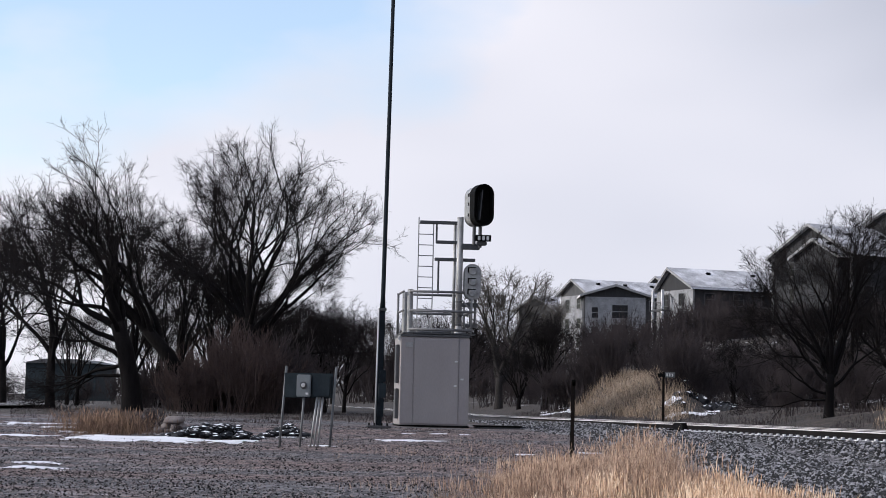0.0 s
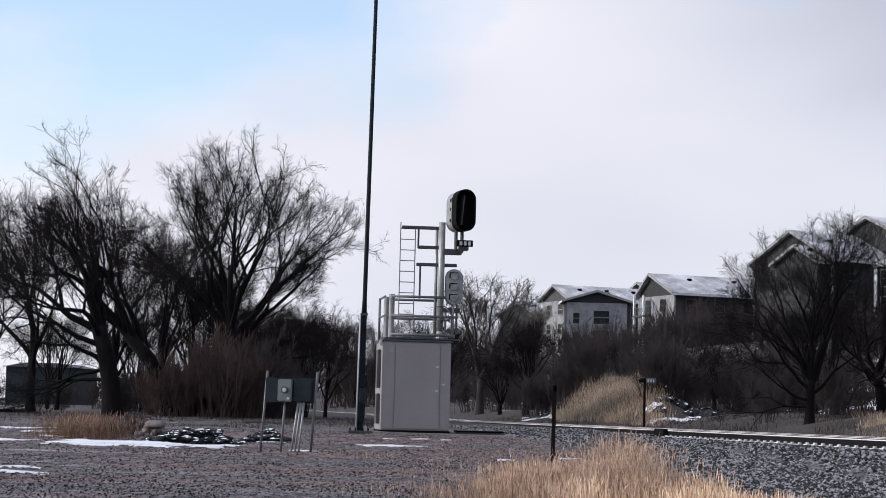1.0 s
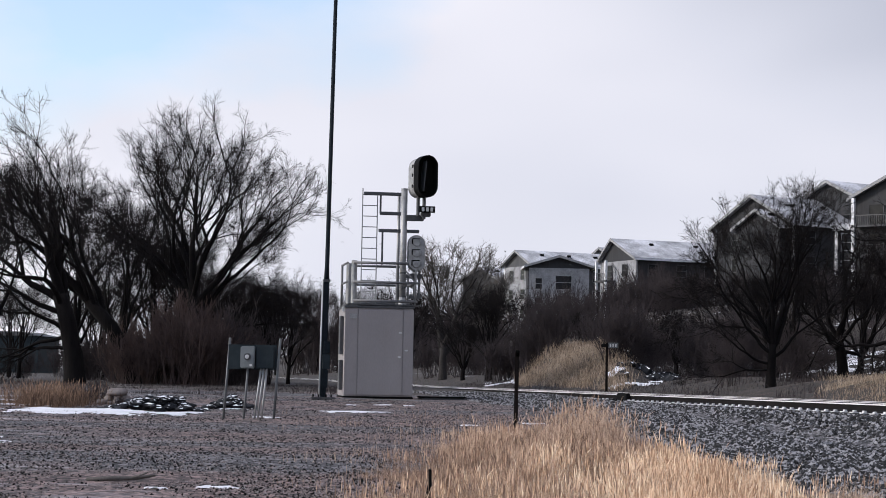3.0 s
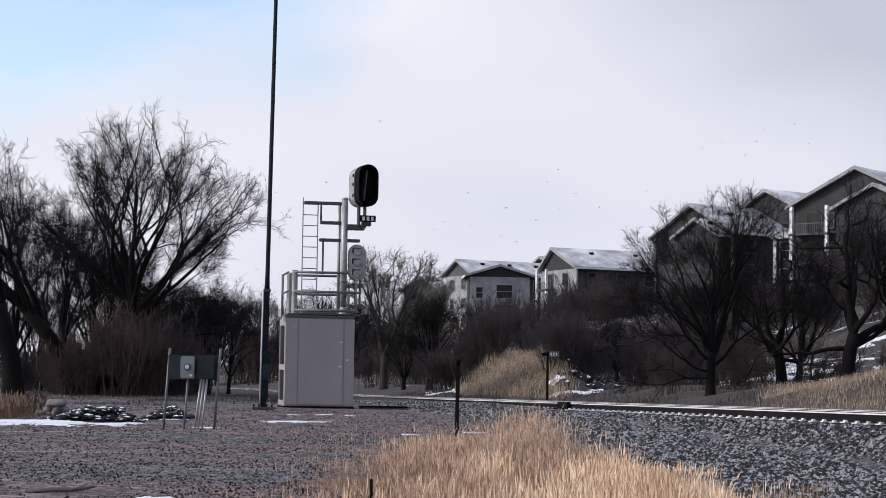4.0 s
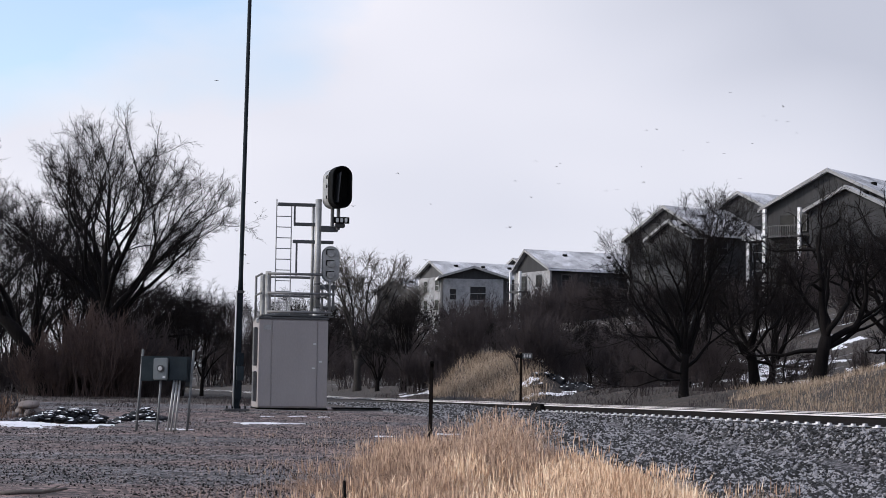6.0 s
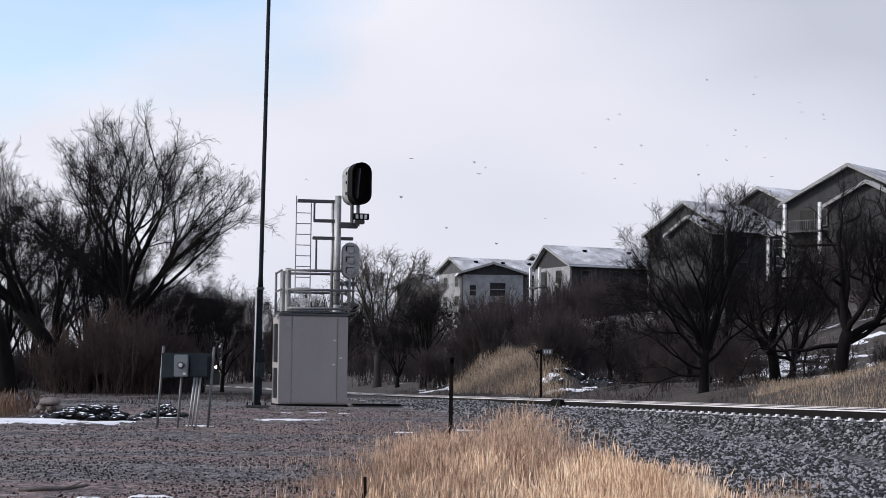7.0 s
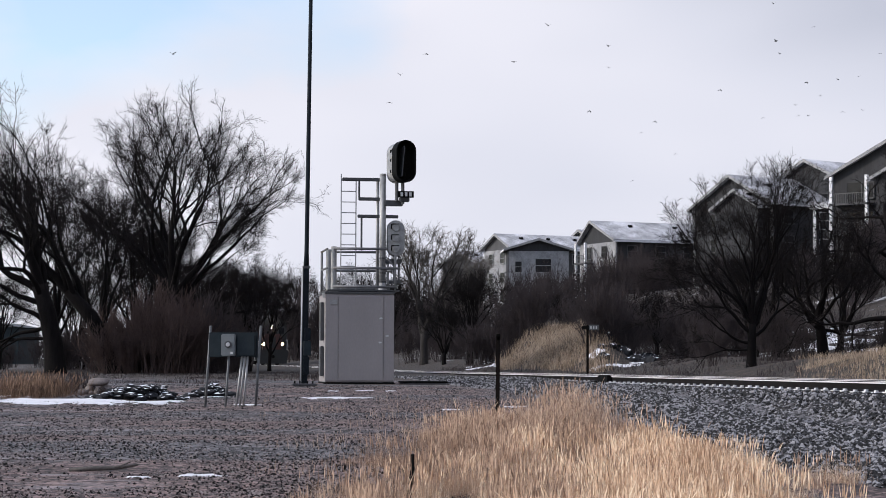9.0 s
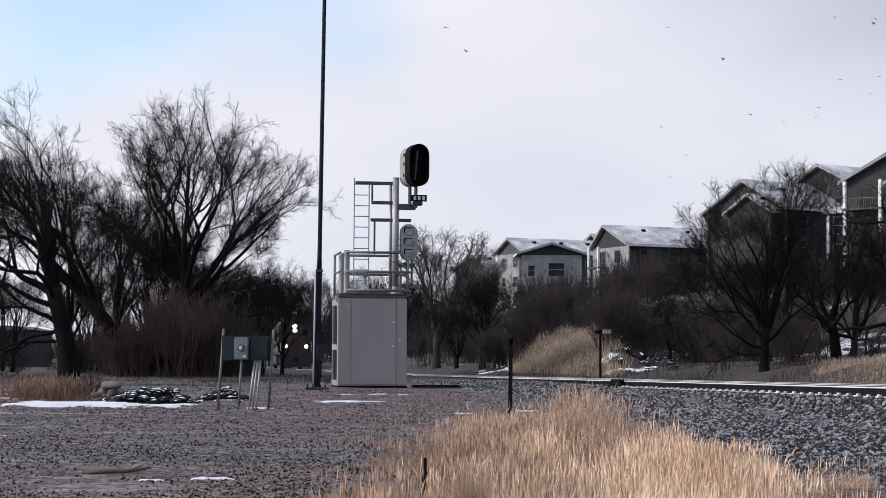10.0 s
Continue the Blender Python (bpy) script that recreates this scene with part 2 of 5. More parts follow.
    sf = maths(t, "MULTIPLY", ramp(t, sn.outputs[0], [(0.62, (0, 0, 0)), (0.68, (1, 1, 1))]), ramp(t, maths(t, "MULTIPLY", maths(t, "SUBTRACT", q, 19.0), 0.4), [(0.3, (0, 0, 0)), (1.0, (1, 1, 1))]))
    t.links.new(sf, mix3.inputs["Factor"])
    t.links.new(frost.outputs["Result"], mix3.inputs["A"])
    mix3.inputs["B"].default_value = (0.7, 0.71, 0.75, 1)
    t.links.new(mix3.outputs["Result"], b.inputs["Base Color"])
    bp = node(t, "ShaderNodeBump", Strength=0.9, Distance=0.05)
    t.links.new(f, bp.inputs["Height"])
    t.links.new(bp.outputs[0], b.inputs["Normal"])
    return m


GROUND = ground_material()


# ---- mesh helpers ----
class Shape:
    """Vertices and faces that grow into one mesh."""

    def __init__(self):
        self.v, self.f = [], []

    def add(self, verts, faces):
        n = len(self.v)
        self.v.extend(verts)
        self.f.extend([tuple(i + n for i in f) for f in faces])
        return self

    def box(self, a, b, m=None):
        (x0, y0, z0), (x1, y1, z1) = a, b
        vs = [(x, y, z) for z in (z0, z1) for x, y in ((x0, y0), (x1, y0), (x1, y1), (x0, y1))]
        if m:
            vs = [tuple(m @ Vector(v)) for v in vs]
        return self.add(vs, [(3, 2, 1, 0), (4, 5, 6, 7), (0, 1, 5, 4), (1, 2, 6, 5), (2, 3, 7, 6), (3, 0, 4, 7)])

    def bevel_box(self, a, b, r):
        """A box with chamfered edges."""
        bm = bmesh.new()
        (x0, y0, z0), (x1, y1, z1) = a, b
        bmesh.ops.create_cube(bm, size=1, matrix=Matrix.LocRotScale(((x0 + x1) / 2, (y0 + y1) / 2, (z0 + z1) / 2), None, (x1 - x0, y1 - y0, z1 - z0)))
        bmesh.ops.bevel(bm, geom=bm.edges[:], offset=r, segments=2, affect="EDGES")
        bm.verts.index_update()
        self.add([tuple(v.co) for v in bm.verts], [tuple(v.index for v in f.verts) for f in bm.faces])
        bm.free()
        return self

    def tube(self, points, radii, n=8, caps=True):
        base, ring = len(self.v), 0
        pts = [Vector(p) for p in points]
        side = None
        for i, p in enumerate(pts):
            d = (pts[min(i + 1, len(pts) - 1)] - pts[max(i - 1, 0)]).normalized()
            if side is None:
                side = d.orthogonal().normalized()
            side = (side - d * side.dot(d)).normalized()
            other = d.cross(side)
            r = radii[i] if isinstance(radii, (list, tuple)) else radii
            for k in range(n):
                a = 2 * math.pi * k / n
                self.v.append(tuple(p + r * (math.cos(a) * side + math.sin(a) * other)))
        for i in range(len(pts) - 1):
            for k in range(n):
                j = (k + 1) % n
                a = base + i * n
                self.f.append((a + k, a + j, a + n + j, a + n + k))
        if caps:
            self.f.append(tuple(base + k for k in reversed(range(n))))
            self.f.append(tuple(base + (len(pts) - 1) * n + k for k in range(n)))
        return self

    def prism(self, outline, y0, y1, m=None):
        """An outline in x and z, pushed from y0 to y1."""
        n = len(outline)
        vs = [(x, y0, z) for x, z in outline] + [(x, y1, z) for x, z in outline]
        if m:
            vs = [tuple(m @ Vector(v)) for v in vs]
        return self.add(vs, [tuple(range(n)), tuple(range(2 * n - 1, n - 1, -1))] + [(i, i + n, (i + 1) % n + n, (i + 1) % n) for i in range(n)])

    def mesh(self, name, mat, smooth=False):
        me = bpy.data.meshes.new(name)
        me.from_pydata(self.v, [], self.f)
        me.materials.append(mat)
        if smooth:
            me.polygons.foreach_set("use_smooth", [True] * len(me.polygons))
        me.update()
        return me


def part(name, shape, mat, parent=None, label="", smooth=False, m=None):
    ob = new(name, shape.mesh(name, mat, smooth))
    ob.parent = parent
    if m:
        ob.matrix_basis = m
    if label:
        tagged(ob, label)
    return ob


def thing(name, label, category, m=None, group="", kind=""):
    ob = new(name)
    ob.empty_display_size = 0.3
    ob.matrix_basis = m or Matrix()
    return tagged(ob, label, category, group, kind)


def step(x, a, b):
    k = min(1.0, max(0.0, (x - a) / (b - a)))
    return k * k * (3 - 2 * k)


# ---- the lie of the land ----
SLOPE, ANGLE = 0.1914, math.degrees(math.atan(0.1914))


def near_rail_x(y):
    return 7.17 - SLOPE * (y - 31)


def off_track(x, y):
    """Metres from the centre line of the track, positive beyond it."""
    return (x - near_rail_x(y)) * 0.982 - 0.7175


def rail_z(y):
    return EYE_Z - 0.335 - 0.0034 * (min(max(y, 31), 97) - 31)


def land(x, y):
    q = off_track(x, y)
    natural = -1.05 + 0.0208 * min(y, 46) + 0.10 * step(y, 46, 62)
    natural += 0.05 * (noise.noise((x * 0.25, y * 0.25, 0)) + 0.5 * noise.noise((x * 0.9, y * 0.9, 3)))
    bed = rail_z(y) - 0.25 - 0.02 * noise.noise((x, y, 9)) - 0.5 * max(0, abs(q) - 1.75)
    if q > 2.2:
        u = x / y if y > 1 else 1.0
        ridge = step(u, -0.004, 0.013) * (1 - step(u, 0.047, 0.070)) * step(y, 68, 82) * (1 - step(y, 108, 122))
        ridge *= 0.94 + 0.22 * noise.noise((x * 0.7, y * 0.25, 31))
        mound = 0.30 + 0.88 * ridge + 0.45 * step(-y, -56, -46) * step(u, 0.12, 0.17)
        rise = 0.1 + 1.68 * mound * step(q, 2.8, 7.0) + 9.0 * step(q, 9, 56)
        rise += 0.18 * noise.noise((x * 0.3, y * 0.3, 5)) * step(q, 3, 6)
        natural = natural * (1 - step(q, 2.2, 4)) + rise * step(q, 2.2, 4)
    return max(natural, bed)


def spaced(fine_from, fine_to, fine, low, high, grow=1.18):
    a = [fine_from]
    s = fine
    while a[0] > low:
        s *= grow
        a.insert(0, a[0] - s)
    while a[-1] < fine_to:
        a.append(a[-1] + fine)
    s = fine
    while a[-1] < high:
        s *= grow
        a.append(a[-1] + s)
    return a


def build_ground():
    xs, ys = spaced(-16, 16, 0.4, -2500, 2500), spaced(15, 90, 0.4, -300, 3500)
    verts = [(x, y, land(x, y)) for y in ys for x in xs]
    n = len(xs)
    faces = [(j * n + i, j * n + i + 1, (j + 1) * n + i + 1, (j + 1) * n + i) for j in range(len(ys) - 1) for i in range(n - 1)]
    ob = part("ground", Shape().add(verts, faces), GROUND, smooth=True)
    tagged(ob, "dark gravel yard and earth with patches of frost", "ground", kind="structure")


build_ground()


# ---- railway ----
def build_track():
    track = thing("railway_track", "single railway track on dark ballast with a rail head coloured to gleam", "railway track", kind="structure")
    ys = [-30, 31, 40, 55, 70, 97, 160, 420]
    prof = [(-0.076, 0), (0.076, 0), (0.076, 0.012), (0.012, 0.035), (0.010, 0.135), (0.036, 0.150), (0.036, 0.178),
            (-0.036, 0.178), (-0.036, 0.150), (-0.010, 0.135), (-0.012, 0.035), (-0.076, 0.012)]
    for side in (0.0, 1.51):
        s, n = Shape(), len(prof)
        for y in ys:
            x, z = near_rail_x(y) + side / 0.982, rail_z(y) - 0.186
            s.v.extend([(x + a * 0.982, y + a * 0.188, z + b) for a, b in prof])
        for i in range(len(ys) - 1):
            s.f.extend([(i * n + k, i * n + (k + 1) % n, (i + 1) * n + (k + 1) % n, (i + 1) * n + k) for k in range(n)])
        rail = part("rail", s, RAIL_SIDE, track, "rusty steel rail with the head's shade in its dark colour")
        h = Shape()
        for y in ys:
            x, z = near_rail_x(y) + side / 0.982, rail_z(y)
            h.v.extend([(x + a * 0.982, y + a * 0.188, z + b) for a, b in ((-0.038, -0.046), (0.038, -0.046), (0.034, 0), (-0.034, 0))])
        for i in range(len(ys) - 1):
            h.f.extend([(i * 4 + k, i * 4 + (k + 1) % 4, i * 4 + 4 + (k + 1) % 4, i * 4 + 4 + k) for k in range(4)])
        part("rail_head", h, RAIL_TOP, rail, "running surface with its gleam in the pale colour")
    tie = Shape().bevel_box((-1.3, -0.115, -0.18), (1.3, 0.115, 0), 0.015).mesh("tie", TIE)
    plate = Shape().bevel_box((-0.19, -0.10, 0), (0.19, 0.10, 0.022), 0.008)
    plate.box((-0.14, -0.05, 0.02), (-0.095, 0.05, 0.055)).box((0.095, -0.05, 0.02), (0.14, 0.05, 0.055))
    plate = plate.mesh("tie_plate", CLIP)
    y, k = 21.0, 0
    while y < 125 and k < 205:
        z = rail_z(y) - 0.205
        t = new("tie", tie)
        t.parent = track
        t.matrix_basis = pose(near_rail_x(y) + 0.755, y + 0.14, z + random.uniform(-0.012, 0.006), 0, 0, ANGLE + random.uniform(-1.5, 1.5))
        if y < 90:
            p = new("tie_plate", plate)
            p.parent = t
            p.matrix_basis = pose(-0.755, 0, 0.0)
        y += 0.505 * 0.982
        k += 1
    jy = 53.4
    box = Shape().bevel_box((-0.16, -0.55, -0.22), (-0.02, 0.55, 0.01), 0.02).bevel_box((-0.5, -0.3, -0.3), (-0.16, 0.25, -0.16), 0.02)
    part("rail_joint", box, BLACK, track, "black insulated rail joint", m=pose(near_rail_x(jy), jy, rail_z(jy), 0, 0, ANGLE))


build_track()


def scatter_stones(name, spots, mat, label, low, high):
    """Angular stones, joined, that lie on the land."""
    rng = np.random.default_rng(7)
    s = Shape()
    octa = np.array([(1, 0, 0), (0, 1, 0), (-1, 0, 0), (0, -1, 0), (0, 0, 1), (0, 0, -0.6)], float)
    faces = [(0, 1, 4), (1, 2, 4), (2, 3, 4), (3, 0, 4), (1, 0, 5), (2, 1, 5), (3, 2, 5), (0, 3, 5)]
    vs, fs = [], []
    for i, (x, y) in enumerate(spots):
        r = low * (high / low) ** (rng.random() ** 1.5)
        v = octa * r * (1 + rng.uniform(-0.35, 0.35, (6, 1))) * np.array([1.0, rng.uniform(0.7, 1.0), rng.uniform(0.55, 0.9)])
        a, b = rng.uniform(0, 6.28), rng.uniform(-0.7, 0.7)
        ca, sa, cb, sb = math.cos(a), math.sin(a), math.cos(b), math.sin(b)
        v = v @ np.array([[cb, 0, sb], [0, 1, 0], [-sb, 0, cb]]) @ np.array([[ca, sa, 0], [-sa, ca, 0], [0, 0, 1]])
        v += (x, y, land(x, y) + 0.25 * r)
        vs.extend(map(tuple, v))
        fs.extend([tuple(k + 6 * i for k in f) for f in faces])
    s.v, s.f = vs, fs
    tagged(part(name, s, mat), label, "gravel", kind="stuff")


def ballast_spots(n):
    rng, out = random.Random(3), []
    while len(out) < n:
        y = 18 + 50 * rng.random() ** 1.6
        q = -rng.uniform(1.0, 6.4 - 1.2 * step(y, 24, 36))
        x = near_rail_x(y) + (q + 0.7175) / 0.982
        out.append((x, y))
    return out


def yard_spots(n):
    rng, out = random.Random(4), []
    while len(out) < n:
        y = 16 + 34 * rng.random() ** 1.7
        x = rng.uniform(-0.32, 0.05) * y
        if noise.noise((x * 0.35, y * 0.8, 2)) + rng.uniform(-0.2, 0.6) > 0:
            out.append((x, y))
    return out


scatter_stones("ballast", ballast_spots(70000), BALLAST, "loose dark grey ballast stones beside the track", 0.024, 0.056)
scatter_stones("yard_gravel", yard_spots(60000), GRIT, "loose dark gravel strewn over the yard", 0.007, 0.024)


# ---- signal case with its mast ----
def build_case():
    m = pose(-4.84, 52.0, -0.03, 0, 0, ANGLE)
    case = thing("signal_case", "grey aluminium trackside signal case with a railed roof platform", "signal case", m)
    W, D, H = 1.88, 1.85, 2.42
    part("foundation", Shape().bevel_box((-0.03, 0.02, -0.3), (W + 0.03, D, 0.02), 0.02), BLACK, case, "dark concrete footing")
    part("body", Shape().bevel_box((0, 0.03, 0.02), (W, D, H), 0.02), ALUMINIUM, case)
    part("door", Shape().bevel_box((0.36, 0.0, 0.06), (W - 0.30, 0.04, H - 0.04), 0.008), ALUMINIUM, case, "flat grey aluminium door")
    for x0, x1 in ((0.0, 0.34), (W - 0.285, W)):
        part("front_panel", Shape().bevel_box((x0, 0.012, 0.05), (x1, 0.045, H - 0.03), 0.008), ALUMINIUM, case)
    part("roof_cap", Shape().bevel_box((-0.015, -0.012, H), (W + 0.015, D + 0.02, H + 0.06), 0.012), GALV_DARK, case, "dark roof edge")
    for x, z in ((1.52, 1.76), (1.69, 1.28), (1.50, 1.10)):
        part("latch", Shape().bevel_box((x - 0.045, -0.035, z - 0.022), (x + 0.035, 0.01, z + 0.022), 0.008), PALE, case, "bright latch")
    part("vent_plate", Shape().bevel_box((0.12, -0.012, 2.13), (0.32, 0.014, 2.26), 0.006), GALV, case)
    for z0, z1 in ((0.18, 1.0), (1.15, 2.2)):
        part("side_duct", Shape().bevel_box((-0.10, 0.35, z0), (-0.005, 0.75, z1), 0.015), GALV_DARK, case, "weathered steel duct")
    part("side_lamp", Shape().bevel_box((-0.08, 0.1, 2.3), (0.0, 0.25, 2.44), 0.02), PALE, case)
    # roof platform
    z0 = H + 0.06
    for x, y in ((0.24, 0.25), (0.24, D - 0.2)):
        post = part("corner_post", Shape().tube([(x, y, z0), (x, y, 3.72)], 0.08, 12), GALV, case, "thick galvanised post")
        part("post_foot", Shape().bevel_box((x - 0.13, y - 0.13, z0 - 0.005), (x + 0.13, y + 0.13, z0 + 0.07), 0.02), GALV, post)
    for y in (0.12, D - 0.12):
        for z, x1 in ((2.62, 1.98), (3.13, 2.06), (3.66, 1.72)):
            part("guard_rail", Shape().tube([(0.22, y, z), (x1, y, z)], 0.036, 8), RAILING, case, "dull steel guard rail", smooth=True)
    for x, top in ((0.05, 3.68), (1.92, 3.45)):
        for z in (3.13, top - 0.03):
            part("side_rail", Shape().tube([(x, 0.15, z), (x, D - 0.15, z)], 0.03, 8), RAILING, case, smooth=True)
        part("rail_post", Shape().tube([(x, D - 0.12, z0), (x, D - 0.12, top)], 0.034, 8), RAILING, case, smooth=True)
    part("rail_post", Shape().tube([(1.92, 0.12, z0), (1.92, 0.12, 3.5)], 0.03, 8), RAILING, case, smooth=True)
    part("rail_brace", Shape().tube([(1.66, 0.14, 3.45), (1.92, 0.14, 3.15)], 0.022, 6), RAILING, case, smooth=True)
    part("deck", Shape().bevel_box((0.05, 0.1, z0 + 0.02), (2.05, D - 0.1, z0 + 0.06), 0.01), GALV_DARK, case, "steel grating deck")
    # ladder
    lad = part("ladder", Shape().bevel_box((0.49, 0.9, 2.5), (0.515, 0.96, 5.78), 0.006).bevel_box((0.905, 0.9, 2.5), (0.93, 0.96, 5.62), 0.006), GALV, case, "thin steel ladder")
    for i in range(11):
        z = 2.62 + 0.298 * i
        part("rung", Shape().tube([(0.51, 0.93, z), (0.91, 0.93, z)], 0.013, 6), GALV, lad)
    # mast
    mast = part("mast", Shape().tube([(1.62, 0.55, z0), (1.62, 0.55, 5.72)], 0.088, 14), GALV, case, "round galvanised signal mast", smooth=True)
    part("mast_cap", Shape().tube([(1.62, 0.55, 5.715), (1.62, 0.55, 5.77)], 0.09, 14), GALV, mast)
    part("mast_foot", Shape().bevel_box((1.46, 0.39, z0), (1.78, 0.71, z0 + 0.07), 0.015).tube([(1.62, 0.55, z0 + 0.05), (1.62, 0.55, z0 + 0.35)], [0.12, 0.08], 12), GALV, mast)
    part("rear_mast", Shape().tube([(1.5, 0.75, z0), (1.5, 0.75, 5.66)], 0.045, 10), GALV, case, smooth=True)
    for x0, x1, z in ((0.50, 1.62, 5.61), (0.95, 1.62, 5.07), (0.93, 2.06, 4.59)):
        part("cross_beam", Shape().bevel_box((x0, 0.58, z - 0.045), (x1, 0.68, z + 0.045), 0.012), GALV_DARK, case, "steel angle beam")
    for x, a, b in ((0.97, 5.07, 5.61), (1.04, 3.64, 4.57)):
        part("beam_post", Shape().bevel_box((x - 0.025, 0.6, a), (x + 0.025, 0.65, b), 0.008), GALV_DARK, case)
    for z in (2.75, 3.0, 3.4):
        part("mast_clamp", Shape().tube([(1.62, 0.55, z), (1.62, 0.55, z + 0.05)], 0.095, 12), GALV_DARK, mast)

    def oval(w, h, n=14):
        r, k = w / 2, h / 2 - w / 2
        return [(r * math.cos(a), (k if i < n else -k) + r * math.sin(a)) for i, a in
                [(i, math.pi * (i if i < n else i - 1) / (n - 1)) for i in range(2 * n)]]

    # front head with its long hoods
    head = part("signal_head", Shape().prism(oval(0.58, 1.16), -0.02, 0.02), BLACK, case, "black oval signal backboard", m=pose(2.09, 0.12, 6.06, 0, 0, 13))
    o, i = oval(0.58, 1.16), oval(0.53, 1.11)
    n = len(o)
    hood = Shape()
    hood.v = [(x, y, z) for y, ol in ((-0.34, o), (0.0, o), (0.0, i), (-0.34, i)) for x, z in ol]
    hood.f = [(a * n + k, a * n + (k + 1) % n, ((a + 1) % 4) * n + (k + 1) % n, ((a + 1) % 4) * n + k) for a in range(4) for k in range(n)]
    part("hood", hood, BLACK, head, "deep black hood", smooth=False)
    part("hood_divider", Shape().bevel_box((-0.03, -0.32, -0.42), (0.0, -0.02, 0.42), 0.008), GALV_DARK, head, m=pose(-0.06, 0, 0, 0, 5, 0))
    for z in (0.34, 0.0, -0.34):
        part("lens", Shape().tube([(0, -0.06, z), (0, -0.03, z)], [0.08, 0.1], 16), BLACK, head, "unlit dark lens")
    back = Shape().prism(oval(0.54, 1.10), 0.02, 0.48)
    part("head_case", back, HOOD_GREY, head, "weathered silver rear housing")
    for z in (0.3, 0.05, -0.25):
        part("hinge", Shape().bevel_box((-0.28, 0.1, z - 0.05), (-0.24, 0.2, z + 0.05), 0.01), BLACK, head)
    arm = part("bracket", Shape().bevel_box((1.66, 0.38, 4.87), (2.16, 0.55, 5.03), 0.02).tube([(2.14, 0.3, 4.92), (2.14, 0.3, 5.5)], 0.05, 10).tube([(1.98, 0.35, 5.0), (1.98, 0.35, 5.55)], 0.05, 10).bevel_box((2.05, 0.2, 4.98), (2.32, 0.4, 5.1), 0.02), GALV_DARK, case, "dark steel bracket")
    plate = part("number_plate", Shape().bevel_box((1.98, 0.08, 5.08), (2.42, 0.11, 5.26), 0.008), BLACK, arm, "black plate with pale marks")
    for x in (2.05, 2.17, 2.29):
        part("mark", Shape().box((x, 0.066, 5.115), (x + 0.07, 0.079, 5.225)), PALE, plate)
    # rear head, seen from behind
    rear = part("rear_signal_head", Shape().prism(oval(0.50, 1.02), -0.02, 0.02), HOOD_GREY, case, "pale grey back of a second signal head", m=pose(1.99, 0.62, 3.98, 0, 0, -4))
    part("rear_case", Shape().prism(oval(0.44, 0.94), -0.2, -0.02), HOOD_GREY, rear)
    for z in (0.3, 0.0, -0.3):
        part("lamp_cover", Shape().tube([(0, -0.195, z), (0, -0.24, z)], [0.12, 0.10], 16), HOOD_GREY, rear, "weathered round lamp cover")
        part("latch_bar", Shape().bevel_box((-0.13, -0.25, z + 0.08), (0.09, -0.2, z + 0.105), 0.006).bevel_box((-0.14, -0.23, z - 0.05), (-0.11, -0.2, z + 0.1), 0.006), BLACK, rear)
    part("rear_bracket", Shape().bevel_box((1.66, 0.5, 3.28), (2.15, 0.62, 3.4), 0.02).tube([(1.95, 0.6, 2.75), (1.95, 0.6, 3.5)], 0.03, 8).tube([(2.08, 0.6, 2.75), (2.08, 0.6, 3.5)], 0.03, 8).bevel_box((1.8, 0.5, 2.72), (2.15, 0.7, 2.82), 0.02), GALV_DARK, case)
    # low dark slab with a black top layer beside the case
    tray = thing("cable_trough", "low dark slab beside the signal case", "cable trough", pose(-2.75, 52.6, land(-2.75, 52.6), 0, 0, ANGLE))
    part("trough", Shape().bevel_box((0, 0, -0.05), (1.2, 0.8, 0.05), 0.02), GALV_DARK, tray)
    part("cover", Shape().bevel_box((-0.03, -0.03, 0.05), (1.25, 0.83, 0.09), 0.01), BLACK, tray)


build_case()


def build_pole():
    pole = thing("radio_mast", "tall thin steel radio mast with a grey-blue base section", "radio mast", pose(-5.07, 48.5, land(-5.07, 48.5) - 0.03, 0, 0.55, ANGLE) @ Matrix.Scale(0.95, 4))
    part("base_plate", Shape().bevel_box((-0.3, -0.2, 0.06), (0.36, 0.25, 0.12), 0.015).bevel_box((-0.22, -0.16, -0.15), (0.22, 0.2, 0.07), 0.02), GALV_DARK, pole)
    for x in (-0.24, -0.1, 0.1, 0.24):
        part("bolt", Shape().tube([(x, -0.14, 0.02), (x, -0.14, 0.19)], 0.022, 8), BLACK, pole)
    part("lower_mast", Shape().bevel_box((-0.05, -0.09, 0.12), (0.10, 0.09, 3.2), 0.015), MAST_BLUE, pole, "square grey-blue lower mast")
    part("conduit", Shape().tube([(-0.085, -0.12, 0.12), (-0.085, -0.12, 3.2)], 0.019, 10), PALE, pole, "pale upright conduit", smooth=True)
    part("collar", Shape().bevel_box((-0.07, -0.11, 3.18), (0.13, 0.11, 3.25), 0.01), GALV_DARK, pole)
    part("upper_mast", Shape().tube([(0.03, 0, 3.22), (0.03, 0, 3.6), (0.03, 0, 15.5)], [0.075, 0.060, 0.046], 12), MAST_BLUE, pole, "dark thin upper mast", smooth=True)
    part("cabinet", Shape().bevel_box((-0.02, -0.20, 0.86), (0.17, -0.09, 1.25), 0.015), PANEL_BLUE, pole, "small blue-grey box")
    part("cabinet", Shape().bevel_box((0.0, -0.18, 1.27), (0.16, -0.09, 1.6), 0.015), MAST_BLUE, pole)
    part("lower_bracket", Shape().bevel_box((-0.02, -0.17, 0.35), (0.13, -0.09, 0.84), 0.012), MAST_BLUE, pole)


build_pole()


